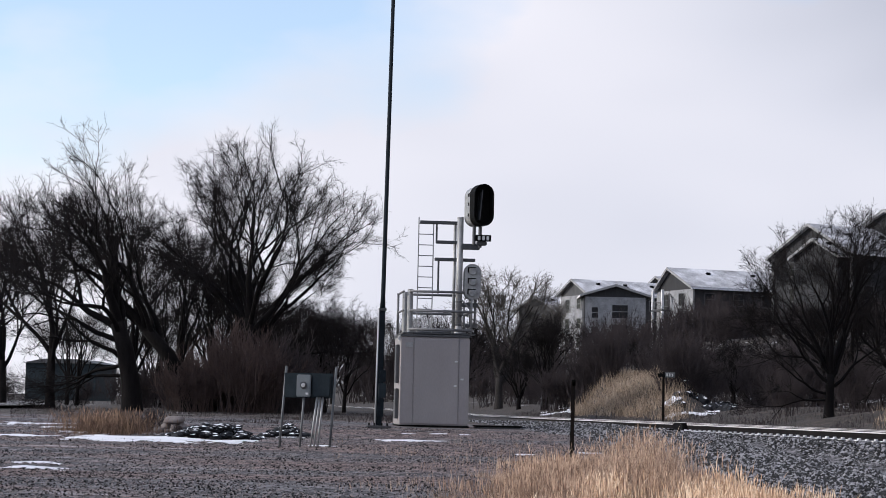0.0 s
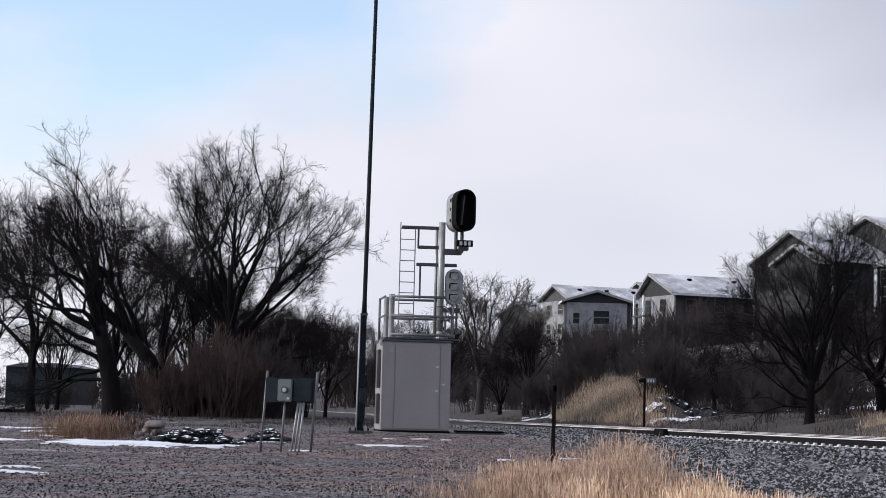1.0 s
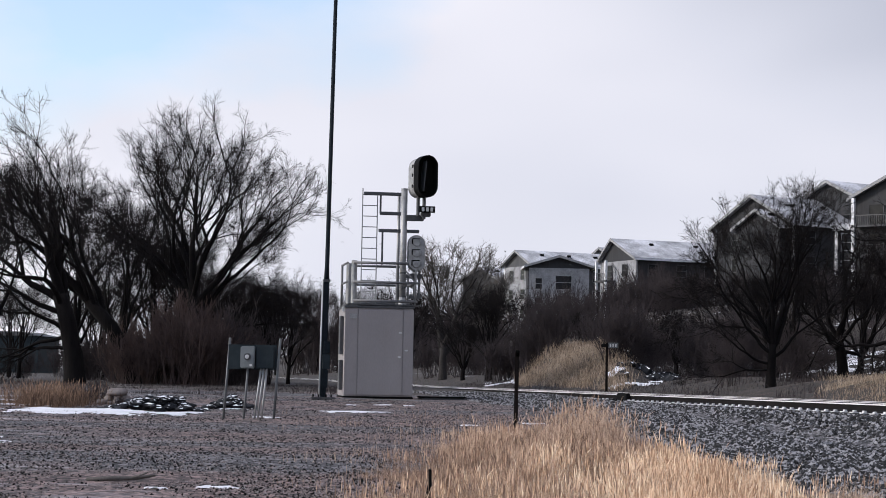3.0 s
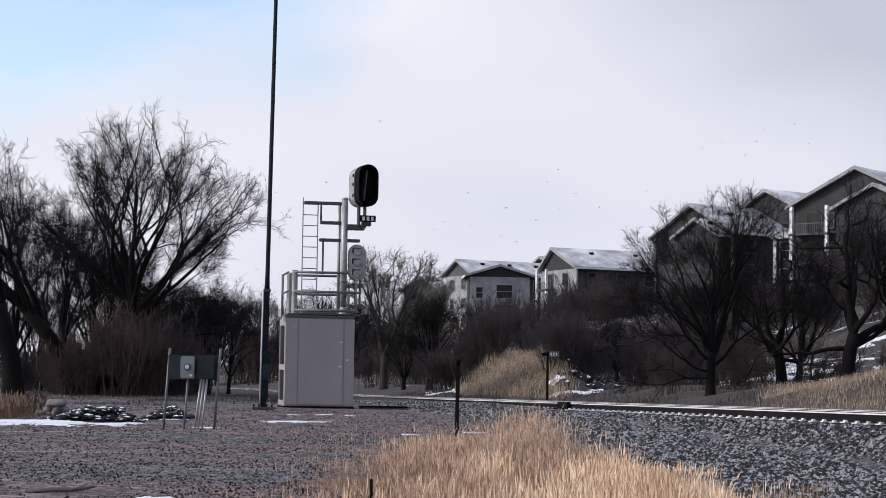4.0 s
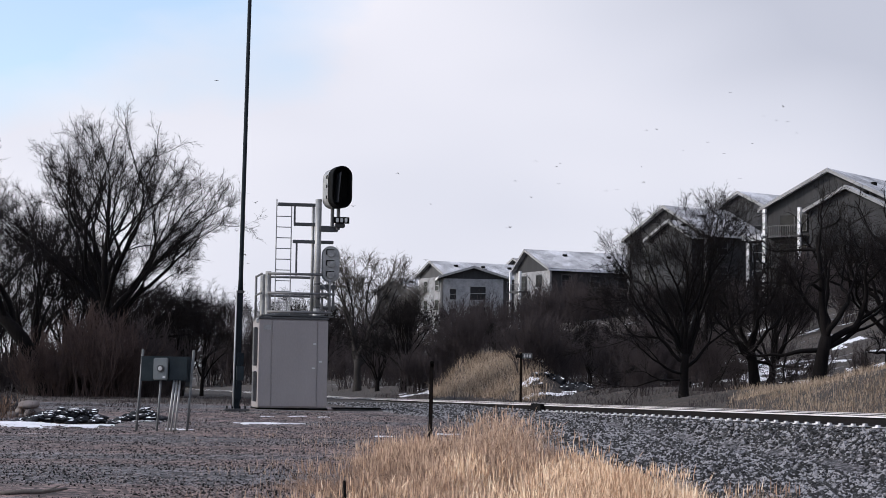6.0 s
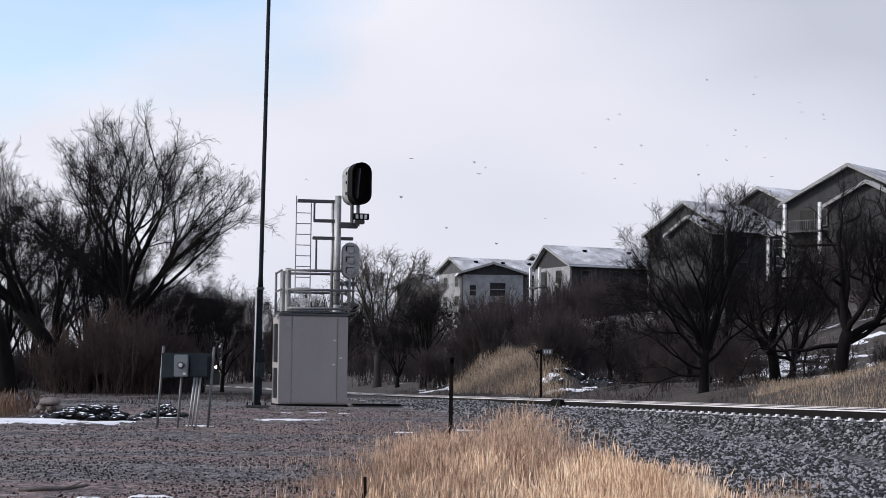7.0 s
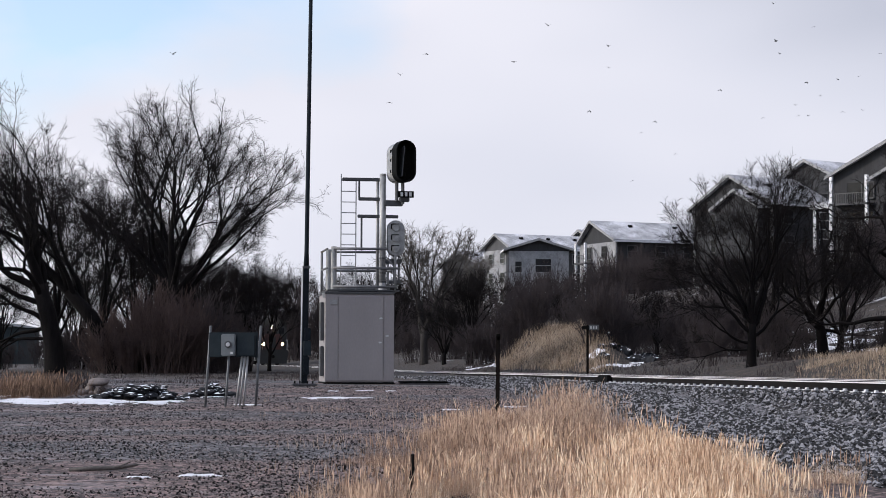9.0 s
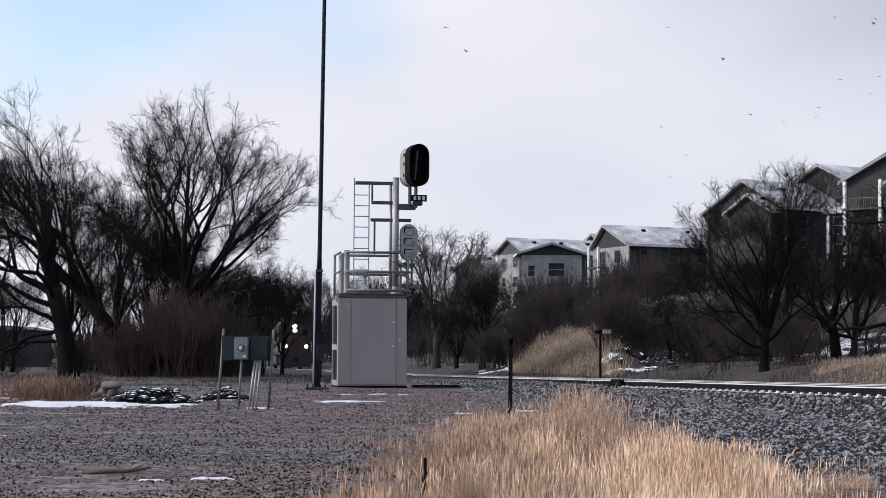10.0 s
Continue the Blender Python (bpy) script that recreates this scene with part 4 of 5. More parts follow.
def build_trees():
    # the broad tall one
    t = forked(11, (4.2, 0.30, -0.1), [(8, 8, 2.0, 0.18, 1.0), (176, 22, 2.1, 0.18, 0.95), (182, 40, 2.1, 0.16, 0.85), (4, 32, 2.2, 0.17, 0.8), (0, 52, 2.1, 0.13, 0.75), (2, 62, 1.6, 0.08, 0.7), (186, 30, 2.1, 0.15, 0.9), (20, 20, 2.1, 0.14, 0.95), (80, 25, 2.1, 0.13, 0.9),
                                       (275, 22, 2.1, 0.13, 0.9), (172, 12, 1.95, 0.15, 1.0), (190, 56, 1.7, 0.10, 0.7), (345, 42, 1.9, 0.11, 0.65), (150, 30, 2.1, 0.12, 0.7), (10, 64, 1.35, 0.07, 0.5)],
               depth=5, shoots=6, twig=0.5, lift=0.024, wobble=0.12, spread=0.07)
    t.finish("broad tall bare elm with many upswept limbs", spot(-14.3, 83, 0, 1.0))
    # two dark trunks that lean over the yard
    t = forked(23, (3.6, 0.36, -0.7), [(176, 30, 2.0, 0.22, 1.0), (182, 52, 1.9, 0.17, 0.9), (186, 72, 1.75, 0.12, 0.8), (190, 14, 1.35, 0.2, 1.0), (100, 34, 1.8, 0.13, 0.8), (262, 36, 1.8, 0.13, 0.85),
                                       (184, 88, 1.5, 0.09, 0.55), (176, 94, 1.4, 0.08, 0.42), (20, 24, 1.7, 0.12, 0.9), (200, 62, 1.6, 0.1, 0.6)],
               depth=5, shoots=4, wobble=0.16, lift=0.03, twig=0.45)
    t.finish("dark bare elm with a thick trunk and sweeping low limbs", spot(-17.6, 75))
    t = forked(29, (3.4, 0.30, -1.9), [(178, 34, 2.0, 0.2, 1.0), (184, 16, 2.1, 0.18, 1.0), (170, 54, 1.9, 0.14, 0.85), (10, 10, 1.9, 0.14, 0.8), (95, 30, 1.8, 0.12, 0.9), (268, 28, 1.8, 0.12, 0.9), (0, 30, 1.5, 0.09, 0.5)],
               depth=5, shoots=4, wobble=0.14, lift=0.03, twig=0.45)
    t.finish("dark bare elm leaning far over on a slanting trunk", spot(-15.7, 77))
    t = forked(31, (2.4, 0.17, 0.1), [(180, 10, 2.0, 0.12, 1.0), (10, 14, 2.0, 0.11, 0.95), (90, 24, 1.8, 0.1, 0.9), (200, 34, 1.7, 0.09, 0.7), (-20, 36, 1.6, 0.08, 0.65), (270, 20, 1.8, 0.09, 0.9)],
               depth=4, shoots=7, twig=0.6, thin=0.0075)
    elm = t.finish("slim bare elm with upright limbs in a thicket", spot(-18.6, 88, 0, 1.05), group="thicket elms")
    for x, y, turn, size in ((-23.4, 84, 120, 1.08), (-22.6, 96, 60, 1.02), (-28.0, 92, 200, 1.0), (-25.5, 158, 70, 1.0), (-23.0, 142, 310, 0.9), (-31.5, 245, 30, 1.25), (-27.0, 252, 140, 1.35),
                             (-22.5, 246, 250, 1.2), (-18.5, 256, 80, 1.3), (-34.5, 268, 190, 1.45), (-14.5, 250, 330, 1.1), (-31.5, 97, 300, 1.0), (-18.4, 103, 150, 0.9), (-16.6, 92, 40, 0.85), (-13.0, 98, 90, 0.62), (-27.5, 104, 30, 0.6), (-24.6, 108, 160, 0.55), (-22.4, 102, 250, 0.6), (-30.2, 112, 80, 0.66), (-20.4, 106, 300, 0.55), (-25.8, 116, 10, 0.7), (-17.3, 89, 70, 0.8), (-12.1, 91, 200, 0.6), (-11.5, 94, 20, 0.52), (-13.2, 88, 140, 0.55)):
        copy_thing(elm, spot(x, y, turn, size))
    # grey tree behind the case
    t = forked(41, (1.6, 0.17, 0.0), [(0, 28, 1.5, 0.13, 1.0), (180, 16, 1.45, 0.12, 1.0), (20, 46, 1.35, 0.1, 0.8), (170, 40, 1.2, 0.08, 0.8), (90, 25, 1.3, 0.09, 0.9), (5, 62, 1.0, 0.06, 0.7)],
               depth=4, shoots=5, thin=0.009, twig=0.55, wobble=0.15)
    pale = t.finish("bare cottonwood with grey limbs and pale twigs", spot(-5.2, 125, 0, 1.42), BARK_PALE, TWIG_PALE, group="pale trees")
    copy_thing(pale, spot(-2.2, 150, 90, 0.9))
    # dense dark small tree beside the grassy bank
    t = forked(53, (1.1, 0.16, 0.0), [(a * 45 + 10, 12 + 11 * (a % 4), 1.12, 0.07, 0.6 + 0.1 * (a % 4)) for a in range(9)], depth=4, shoots=4, fork=(10, 30), thin=0.0075, twig=0.42)
    dark = t.finish("dense dark bare tree with a broad rounded crown", spot(-1.9, 108, 0, 1.15), group="dense dark trees")
    for x, y, turn, size in ((-3.6, 116, 100, 0.7), (3.4, 116, 30, 0.62), (-9.4, 150, 250, 1.0), (7.3, 92, 190, 0.62), (10.4, 80, 300, 0.85), (13.6, 78, 40, 0.8)):
        copy_thing(dark, spot(x, y, turn, size))
    # round tree over the rails
    t = forked(67, (1.5, 0.15, 0.05), [(182, 40, 1.3, 0.085, 1.0), (176, 22, 1.38, 0.095, 1.0), (190, 60, 1.2, 0.065, 0.8), (0, 14, 1.4, 0.095, 1.0), (5, 36, 1.3, 0.085, 0.9), (90, 22, 1.3, 0.08, 1.0), (270, 26, 1.3, 0.08, 0.9),
                                       (184, 84, 1.0, 0.05, 0.6), (0, 56, 1.15, 0.06, 0.7), (175, 100, 0.8, 0.04, 0.45), (170, 8, 1.4, 0.08, 1.0), (184, 46, 1.12, 0.07, 1.0)],
               depth=5, shoots=4, twig=0.36, thin=0.0055, wobble=0.14)
    t.finish("round dark bare tree with spreading limbs beside the track", spot(7.75, 60.5, 0, 0.97))
    # crooked tree and its neighbours
    t = forked(79, (1.9, 0.24, 0.25), [(175, 24, 1.55, 0.15, 1.0), (10, 60, 1.55, 0.14, 0.85), (0, 84, 1.35, 0.1, 0.8), (190, 52, 1.3, 0.09, 0.7), (275, 22, 1.4, 0.11, 1.0), (90, 34, 1.35, 0.1, 0.9), (20, 20, 1.5, 0.12, 1.0)],
               depth=4, shoots=5, wobble=0.27, lift=0.06, fork=(20, 46), twig=0.4, thin=0.0065)
    crook = t.finish("crooked dark bare tree with twisting limbs", spot(12.7, 64), group="crooked trees")
    for x, y, turn, size in ((15.6, 66, 70, 1.0), (9.9, 70, 160, 0.72), (18.6, 70, 130, 0.95), (10.9, 66, 215, 0.8)):
        copy_thing(crook, spot(x, y, turn, size))
    # brush: many stems from one root
    shrubs = []
    for k in range(4):
        t = Tree(90 + k, (7, 6), (0.95, 0.5), wobble=0.12, lift=0.08, thin=0.008, angles=(26, 32))
        for i in range(26):
            t.branch((t.rng.gauss(0, 0.35), t.rng.gauss(0, 0.35), -0.1), aim(t.rng.uniform(0, 360), abs(t.rng.gauss(0, 20))), t.rng.uniform(1.6, 3.1), 0.02, 0)
        s = Shape()
        s.v, s.f = t.wood.v + t.twigs.v, t.wood.f + [tuple(i + len(t.wood.v) for i in f) for f in t.twigs.f]
        ob = part("shrub", s, BRUSH_RED if k == 3 else BRUSH, None)
        tagged(ob, "reddish brown bare many-stemmed shrub" if k == 3 else "bare brown many-stemmed shrub in the brush", "shrub", "brush beside the railway")
        shrubs.append(ob)
    rng, used = random.Random(5), [False] * 4

    def shrub(x, y, size, red=False):
        if abs(off_track(x, y)) < 3.6:
            return
        k = 3 if red else rng.randrange(3)
        m = spot(x, y, rng.uniform(0, 360), size)
        if used[k]:
            copy_thing(shrubs[k], m)
        else:
            shrubs[k].matrix_basis, used[k] = m, True

    for i in range(16):  # brown stems in front of the broad elm
        y, k = rng.uniform(76, 81), rng.random()
        shrub((-0.212 + 0.050 * k) * y, y, rng.uniform(0.5, 0.8) + 0.35 * step(k, 0.3, 0.7) * (1 - step(k, 0.85, 1.0)), True)
    for i in range(18):  # dark thicket between the elms and the line
        y = rng.uniform(88, 116)
        shrub(rng.uniform(-0.168, -0.140) * y, y, rng.uniform(0.8, 1.3))
    for i in range(10):  # low brush behind the leaning trunks
        y = rng.uniform(84, 100)
        shrub(rng.uniform(-0.245, -0.2) * y, y, rng.uniform(0.45, 0.9))
    for i in range(24):  # brown stems beyond the case
        y = rng.uniform(80, 106)
        x = rng.uniform(-0.055, -0.008) * y
        if off_track(x, y) > 3.6:
            shrub(x, y, rng.uniform(0.35, 0.85), i % 3 > 0)
    for i in range(34):  # thicket under the elms
        y = rng.uniform(80, 112)
        u = rng.uniform(-0.200, -0.138)
        shrub(u * y, y, rng.uniform(0.55, 0.95) * (1.0 if u > -0.19 else 0.6))
    for i in range(16):  # low brush far to the side
        y = rng.uniform(92, 140)
        shrub(rng.uniform(-0.33, -0.18) * y, y, rng.uniform(0.4, 0.75))
    for i in range(30):  # beyond the curve of the line
        y = rng.uniform(232, 290)
        shrub(rng.uniform(-0.132, -0.035) * y, y, rng.uniform(2.0, 3.1) * (1.0 if i % 3 else 0.8))
    for i in range(12):  # between the track and the hill
        y = rng.uniform(98, 150)
        x = rng.uniform(-0.062, 0.02) * y
        if off_track(x, y) > 4:
            shrub(x, y, rng.uniform(0.6, 1.0))
    for i in range(38):  # in front of the apartments
        y = rng.uniform(215, 262)
        u = rng.uniform(-0.03, 0.12)
        shrub(u * y, y, rng.uniform(1.3, 2.15) * (1 - 0.2 * step(u, 0.04, 0.07)))
    for i in range(10):  # beyond the elms on the near side of the line
        y = rng.uniform(125, 178)
        u = rng.uniform(-0.178, -0.141)
        shrub(u * y, y, rng.uniform(1.0, 1.6))
    for i in range(28):  # low slope behind the bank
        y = rng.uniform(80, 104)
        shrub(rng.uniform(0.045, 0.14) * y, y, rng.uniform(0.6, 1.0))
    for i in range(10):  # low weeds round the boulders
        shrub(rng.uniform(-10.2, -8.7), rng.uniform(40.8, 43.5), rng.uniform(0.10, 0.18))
    for i in range(60):  # on the hillside
        y = rng.uniform(88, 165)
        u = rng.uniform(-0.01, 0.25)
        shrub(u * y, y, rng.uniform(0.45, 0.85) * (1.0 + 0.5 * step(u, 0.08, 0.16)))
    for i in range(14):  # under the trees across the track
        y = rng.uniform(64, 80)
        shrub(rng.uniform(0.09, 0.24) * y, y, rng.uniform(0.3, 0.65))


build_trees()


# ---- grass ----
def blades(name, spots, mat, label, spread=0.22):
    """Bent blades with thin tips: (x, y, height, width)."""
    rng = random.Random(12)
    s = Shape()
    for x, y, h, w in spots:
        a = rng.uniform(0, 6.283)
        lean = abs(rng.gauss(0, spread)) * h
        b = rng.uniform(0, 6.283)
        dx, dy, wx, wy = lean * math.cos(b), lean * math.sin(b), w * math.cos(a), w * math.sin(a)
        z = land(x, y) - 0.02
        n = len(s.v)
        s.v.extend([(x - wx, y - wy, z), (x + wx, y + wy, z), (x + dx * 0.35 + wx * 0.8, y + dy * 0.35 + wy * 0.8, z + h * 0.55), (x + dx * 0.35 - wx * 0.8, y + dy * 0.35 - wy * 0.8, z + h * 0.55),
                    (x + dx, y + dy, z + h)])
        s.f.extend([(n, n + 1, n + 2, n + 3), (n + 3, n + 2, n + 4)])
        if h > 0.26 and w < 0.004 and rng.random() < 0.4:  # a loose seed head
            n = len(s.v)
            px, py, pz, r, e = x + dx * 0.9, y + dy * 0.9, z + h * 0.9, 0.004 + 0.004 * rng.random(), 0.05 + 0.08 * rng.random()
            s.v.extend([(px - r, py, pz), (px + r * 0.6, py - r, pz), (px + r * 0.6, py + r, pz), (px + dx * 0.2, py + dy * 0.2, pz + e), (px, py, pz - e * 0.4)])
            s.f.extend([(0 + n, 1 + n, 3 + n), (1 + n, 2 + n, 3 + n), (2 + n, 0 + n, 3 + n), (1 + n, 0 + n, 4 + n), (2 + n, 1 + n, 4 + n), (0 + n, 2 + n, 4 + n)])
    tagged(part(name, s, mat), label, "grass", kind="stuff")


def near_grass():
    rng, gold, red = random.Random(8), [], []
    tufts = 0
    while tufts < 4000:
        y = 12.5 + 16.5 * rng.random()
        right = 0.172 * y if y < 19.5 else 3.35 - 0.30 * (y - 19.5)
        right += 0.35 * noise.noise((y * 0.8, 3, 1))
        left = -1.75 + 0.05 * (y - 19) + 0.3 * noise.noise((y * 0.7, 9, 1))
        x = rng.uniform(left - 0.2, right + 0.25)
        clump = noise.noise((x * 1.3, y * 0.8, 4)) + 0.5 * noise.noise((x * 3.5, y * 2.2, 8))
        inner = min((x - left) * 0.75, (right - x) * 1.1, (28.5 - y) * 0.3)
        if clump + 0.36 * min(inner, 1.5) - 0.22 < rng.uniform(-0.1, 0.5):
            continue
        tufts += 1
        h = (0.15 + 0.20 * max(0, clump)) * rng.uniform(0.5, 1.5) * (0.55 + 0.45 * min(1, max(0, inner)))
        rusty = 1.3 * noise.noise((x * 0.9, y * 0.6, 14)) + 0.55 * step(y, 17.5, 23) - 0.7 * step(x, 0.5, 1.6) + 0.35 * step(-x, -0.2, 0.9)
        kind = red if rusty > rng.uniform(-0.35, 0.35) else gold
        size = rng.uniform(0.04, 0.12)
        for k in range(rng.randrange(20, 62)):
            kind.append((x + rng.gauss(0, size), y + rng.gauss(0, size), h * rng.uniform(0.4, 1.6), rng.uniform(0.0007, 0.0015)))
    for i in range(2600):  # the tall loose clump at the foot of the ballast
        k = rng.random()
        x, y = rng.gauss(0.9, 0.36), rng.gauss(26.5, 1.3)
        red.append((x, y, (0.25 + 0.62 * k) * (1 - 0.3 * min(1, abs(x - 0.9))), rng.uniform(0.0014, 0.003)))
    for i in range(1700):
        x, y = rng.gauss(0.3, 0.6), rng.gauss(26, 1.8)
        red.append((x, y, rng.uniform(0.12, 0.45), rng.uniform(0.0014, 0.003)))
    for i in range(4200):  # the pale bright clump
        x, y = rng.gauss(1.75, 0.22), rng.gauss(18.6, 0.9)
        gold.append((x, y, rng.uniform(0.15, 0.46), rng.uniform(0.001, 0.002)))
    for i in range(4600):  # stray stalks on the gravel
        y = rng.uniform(17, 40)
        x = rng.uniform(-0.13, 0.06) * y
        if noise.noise((x * 0.8, y * 0.5, 30)) + 0.5 * step(x, -2.2, -0.6) > 0.15:
            red.append((x, y, rng.uniform(0.05, 0.2), 0.0022))
    blades("dry_grass", gold, STRAW, "tall golden dry grass beside the ballast", 0.36)
    blades("dull_dry_grass", red, STRAW_RED, "reddish brown dry grass among the gold", 0.3)


def far_grass():
    rng, out, brown = random.Random(9), [], []
    while len(out) < 30000:
        if rng.random() < 0.5:  # the grassy bank beyond the track
            y = rng.uniform(72, 106)
            x = rng.uniform(-0.004, 0.062) * y
            if off_track(x, y) < 3.4 or x / y > 0.052 + rng.gauss(0, 0.004):
                continue
            h, w = rng.uniform(0.2, 0.6), rng.uniform(0.006, 0.012)
        else:
            y = rng.uniform(39, 60)
            q = 3.2 + 7 * rng.random()
            x = near_rail_x(y) + (q + 0.72) / 0.982
            if x / y < 0.15 + 0.02 * rng.random() or x / y > 0.30:
                continue
            h, w = rng.uniform(0.07, 0.30), rng.uniform(0.004, 0.008)
        k = noise.noise((x * 0.8, y * 0.5, 21)) + 0.6 * noise.noise((x * 2.5, y * 1.5, 22))
        if k < rng.uniform(-1.0, 0.0):
            continue
        out.append((x, y, h * (0.8 + 0.6 * max(0, k)), w))
    for i in range(4200):  # brown weeds by the snow
        x, y = rng.gauss(-10.2, 0.45), rng.gauss(41, 0.8)
        brown.append((x, y, rng.uniform(0.1, 0.6) * (0.5 + 0.5 * rng.random()), rng.uniform(0.0025, 0.004)))
    weeds = []
    while len(weeds) < 26000:
        if rng.random() < 0.65:
            y = rng.uniform(46, 108)
            x = rng.uniform(-0.06, 0.20) * y
            if off_track(x, y) < 2.6 or (x / y > 0.155 and y < 58):
                continue
        else:
            y = rng.uniform(50, 84)
            x = rng.uniform(-0.30, -0.06) * y
            if off_track(x, y) > -4 or (y < 56 and x > -7.5):
                continue
        if noise.noise((x * 0.5, y * 0.3, 44)) < rng.uniform(-0.5, 0.3):
            continue
        weeds.append((x, y, rng.uniform(0.05, 0.26) * (1.0 if x > -7 else 0.5), rng.uniform(0.005, 0.010)))
    blades("dead_weeds", weeds, BRUSH, "dark dead weeds on the rough ground", 0.6)
    blades("bank_grass", out, STRAW_DULL, "dry tan grass on the bank across the track", 0.4)
    blades("brown_weeds", brown, WEED, "low brown dead weeds by the snow", 0.5)


near_grass()
far_grass()


# ---- snow, rocks, litter ----
def patch(label, x, y, rx, ry, seed, thick=0.014, name="snow_patch"):
    """A thin drift of snow, ragged and holed, that follows the land."""
    s = Shape()
    nx, ny = max(22, min(110, int(rx * 44))), max(16, min(70, int(ry * 26)))
    index = {}
    for j in range(ny + 1):
        for i in range(nx + 1):
            a, b = 2.8 * i / nx - 1.4, 2.8 * j / ny - 1.4
            px, py = x + rx * a, y + ry * b
            d = 0.62 - 0.8 * (a * a + b * b) + 0.9 * noise.noise((a * 1.7 + seed, b * 1.7, seed)) + 0.45 * noise.noise((px * 2.2 + seed, py * 2.2, 5)) + 0.35 * noise.noise((px * 6.5, py * 5.0, seed))
            if d > -0.1 and a * a + b * b < 1.9:
                index[i, j] = len(s.v)
                s.v.append((px, py, land(px, py) - 0.012 + (thick + 0.02) * min(1.0, max(0.0, d + 0.1) * 3.0)))
    for i, j in index:
        ring = ((i, j), (i + 1, j), (i + 1, j + 1), (i, j + 1))
        if all(k in index for k in ring):
            s.f.append(tuple(index[k] for k in ring))
    if not s.f:
        return
    tagged(part(name, s, SNOW, smooth=True), label, "snow", "snow patches on the yard")


def rock_mesh(s, x, y, z, r, rng, flat=0.6):
    bm = bmesh.new()
    bmesh.ops.create_icosphere(bm, subdivisions=2, radius=1)
    o = rng.uniform(0, 99)
    a = rng.uniform(0, 6.28)
    sx, sy = rng.uniform(0.8, 1.3), rng.uniform(0.7, 1.0)
    vs = []
    for v in bm.verts:
        k = 1 + 0.5 * noise.noise((v.co.x * 1.2 + o, v.co.y * 1.2, v.co.z * 1.2)) + 0.16 * noise.noise((v.co.x * 3.5 + o, v.co.y * 3.5, v.co.z * 3.5))
        px, py, pz = v.co.x * r * sx * k, v.co.y * r * sy * k, v.co.z * r * flat * k
        vs.append((x + px * math.cos(a) - py * math.sin(a), y + px * math.sin(a) + py * math.cos(a), z + pz))
    bm.verts.index_update()
    s.add(vs, [tuple(v.index for v in f.verts) for f in bm.faces])
    bm.free()


def build_rocks():
    rng = random.Random(21)
    for x, y, r, dz, flat in ((-9.02, 42.6, 0.27, 0.25, 0.36), (-9.22, 42.6, 0.14, 0.08, 0.75), (-9.0, 42.4, 0.13, 0.06, 0.75), (-8.82, 42.55, 0.14, 0.08, 0.8), (-9.34, 42.4, 0.1, 0.03, 0.7), (-9.1, 42.2, 0.08, 0.03, 0.7)):
        s = Shape()
        rock_mesh(s, 0, 0, 0, r, rng, flat)
        tagged(part("boulder", s, BOULDER, smooth=True, m=pose(x, y, land(x, y) + dz)), "pale brown rounded boulder in a small heap", "boulder", "heap of boulders")
    piles = [(-7.75, 39.5, 0.8, 0.28), (-7.3, 39.4, 0.75, 0.30), (-6.35, 41.6, 0.5, 0.24)]
    for px, py, pr, ph in piles:
        for i in range(80):
            x, y = px + rng.gauss(0, pr * 0.45), py + rng.gauss(0, 0.35)
            e = max(0, 1 - abs(x - px) / pr)
            s = Shape()
            rock_mesh(s, 0, 0, 0, rng.uniform(0.05, 0.15), rng, 0.42)
            tagged(part("rubble_stone", s, RUBBLE, m=pose(x, y, land(x, y) + ph * e * rng.uniform(0.2, 1.0))), "dark broken stone in a snow-dusted rubble heap", "stone", "rubble heaps")
    # rocks and snow beside the grassy bank
    for i in range(46):
        y = rng.uniform(76, 94)
        x = rng.uniform(0.048, 0.078) * y
        s = Shape()
        rock_mesh(s, 0, 0, 0, rng.uniform(0.15, 0.45), rng, 0.6)
        tagged(part("bank_rock", s, RUBBLE, m=pose(x, y, land(x, y) + 0.05)), "dark rock on the snowy bank across the track", "rock", "rocks on the bank")
    for i in range(16):
        y = rng.uniform(74, 94)
        patch("old snow among rocks on the bank", rng.uniform(0.044, 0.074) * y, y, rng.uniform(0.2, 0.5), rng.uniform(0.4, 0.9), 60 + i, 0.06)
    for i in range(10):
        patch("old snow below the dark tree", rng.uniform(-1.9, 0.2), rng.uniform(96, 112), rng.uniform(0.2, 0.5), rng.uniform(0.4, 0.9), 90 + i, 0.05)
    for i in range(22):
        y = rng.uniform(84, 104)
        patch("snow lying on the hillside behind the trees", rng.uniform(0.135, 0.215) * y, y, rng.uniform(0.4, 1.0), rng.uniform(0.8, 2.2), 160 + i, 0.04)
    for i in range(22):
        y = rng.uniform(66, 84)
        patch("snow lying under the trees across the track", rng.uniform(0.13, 0.24) * y, y, rng.uniform(0.25, 0.6), rng.uniform(0.4, 1.1), 120 + i, 0.05)


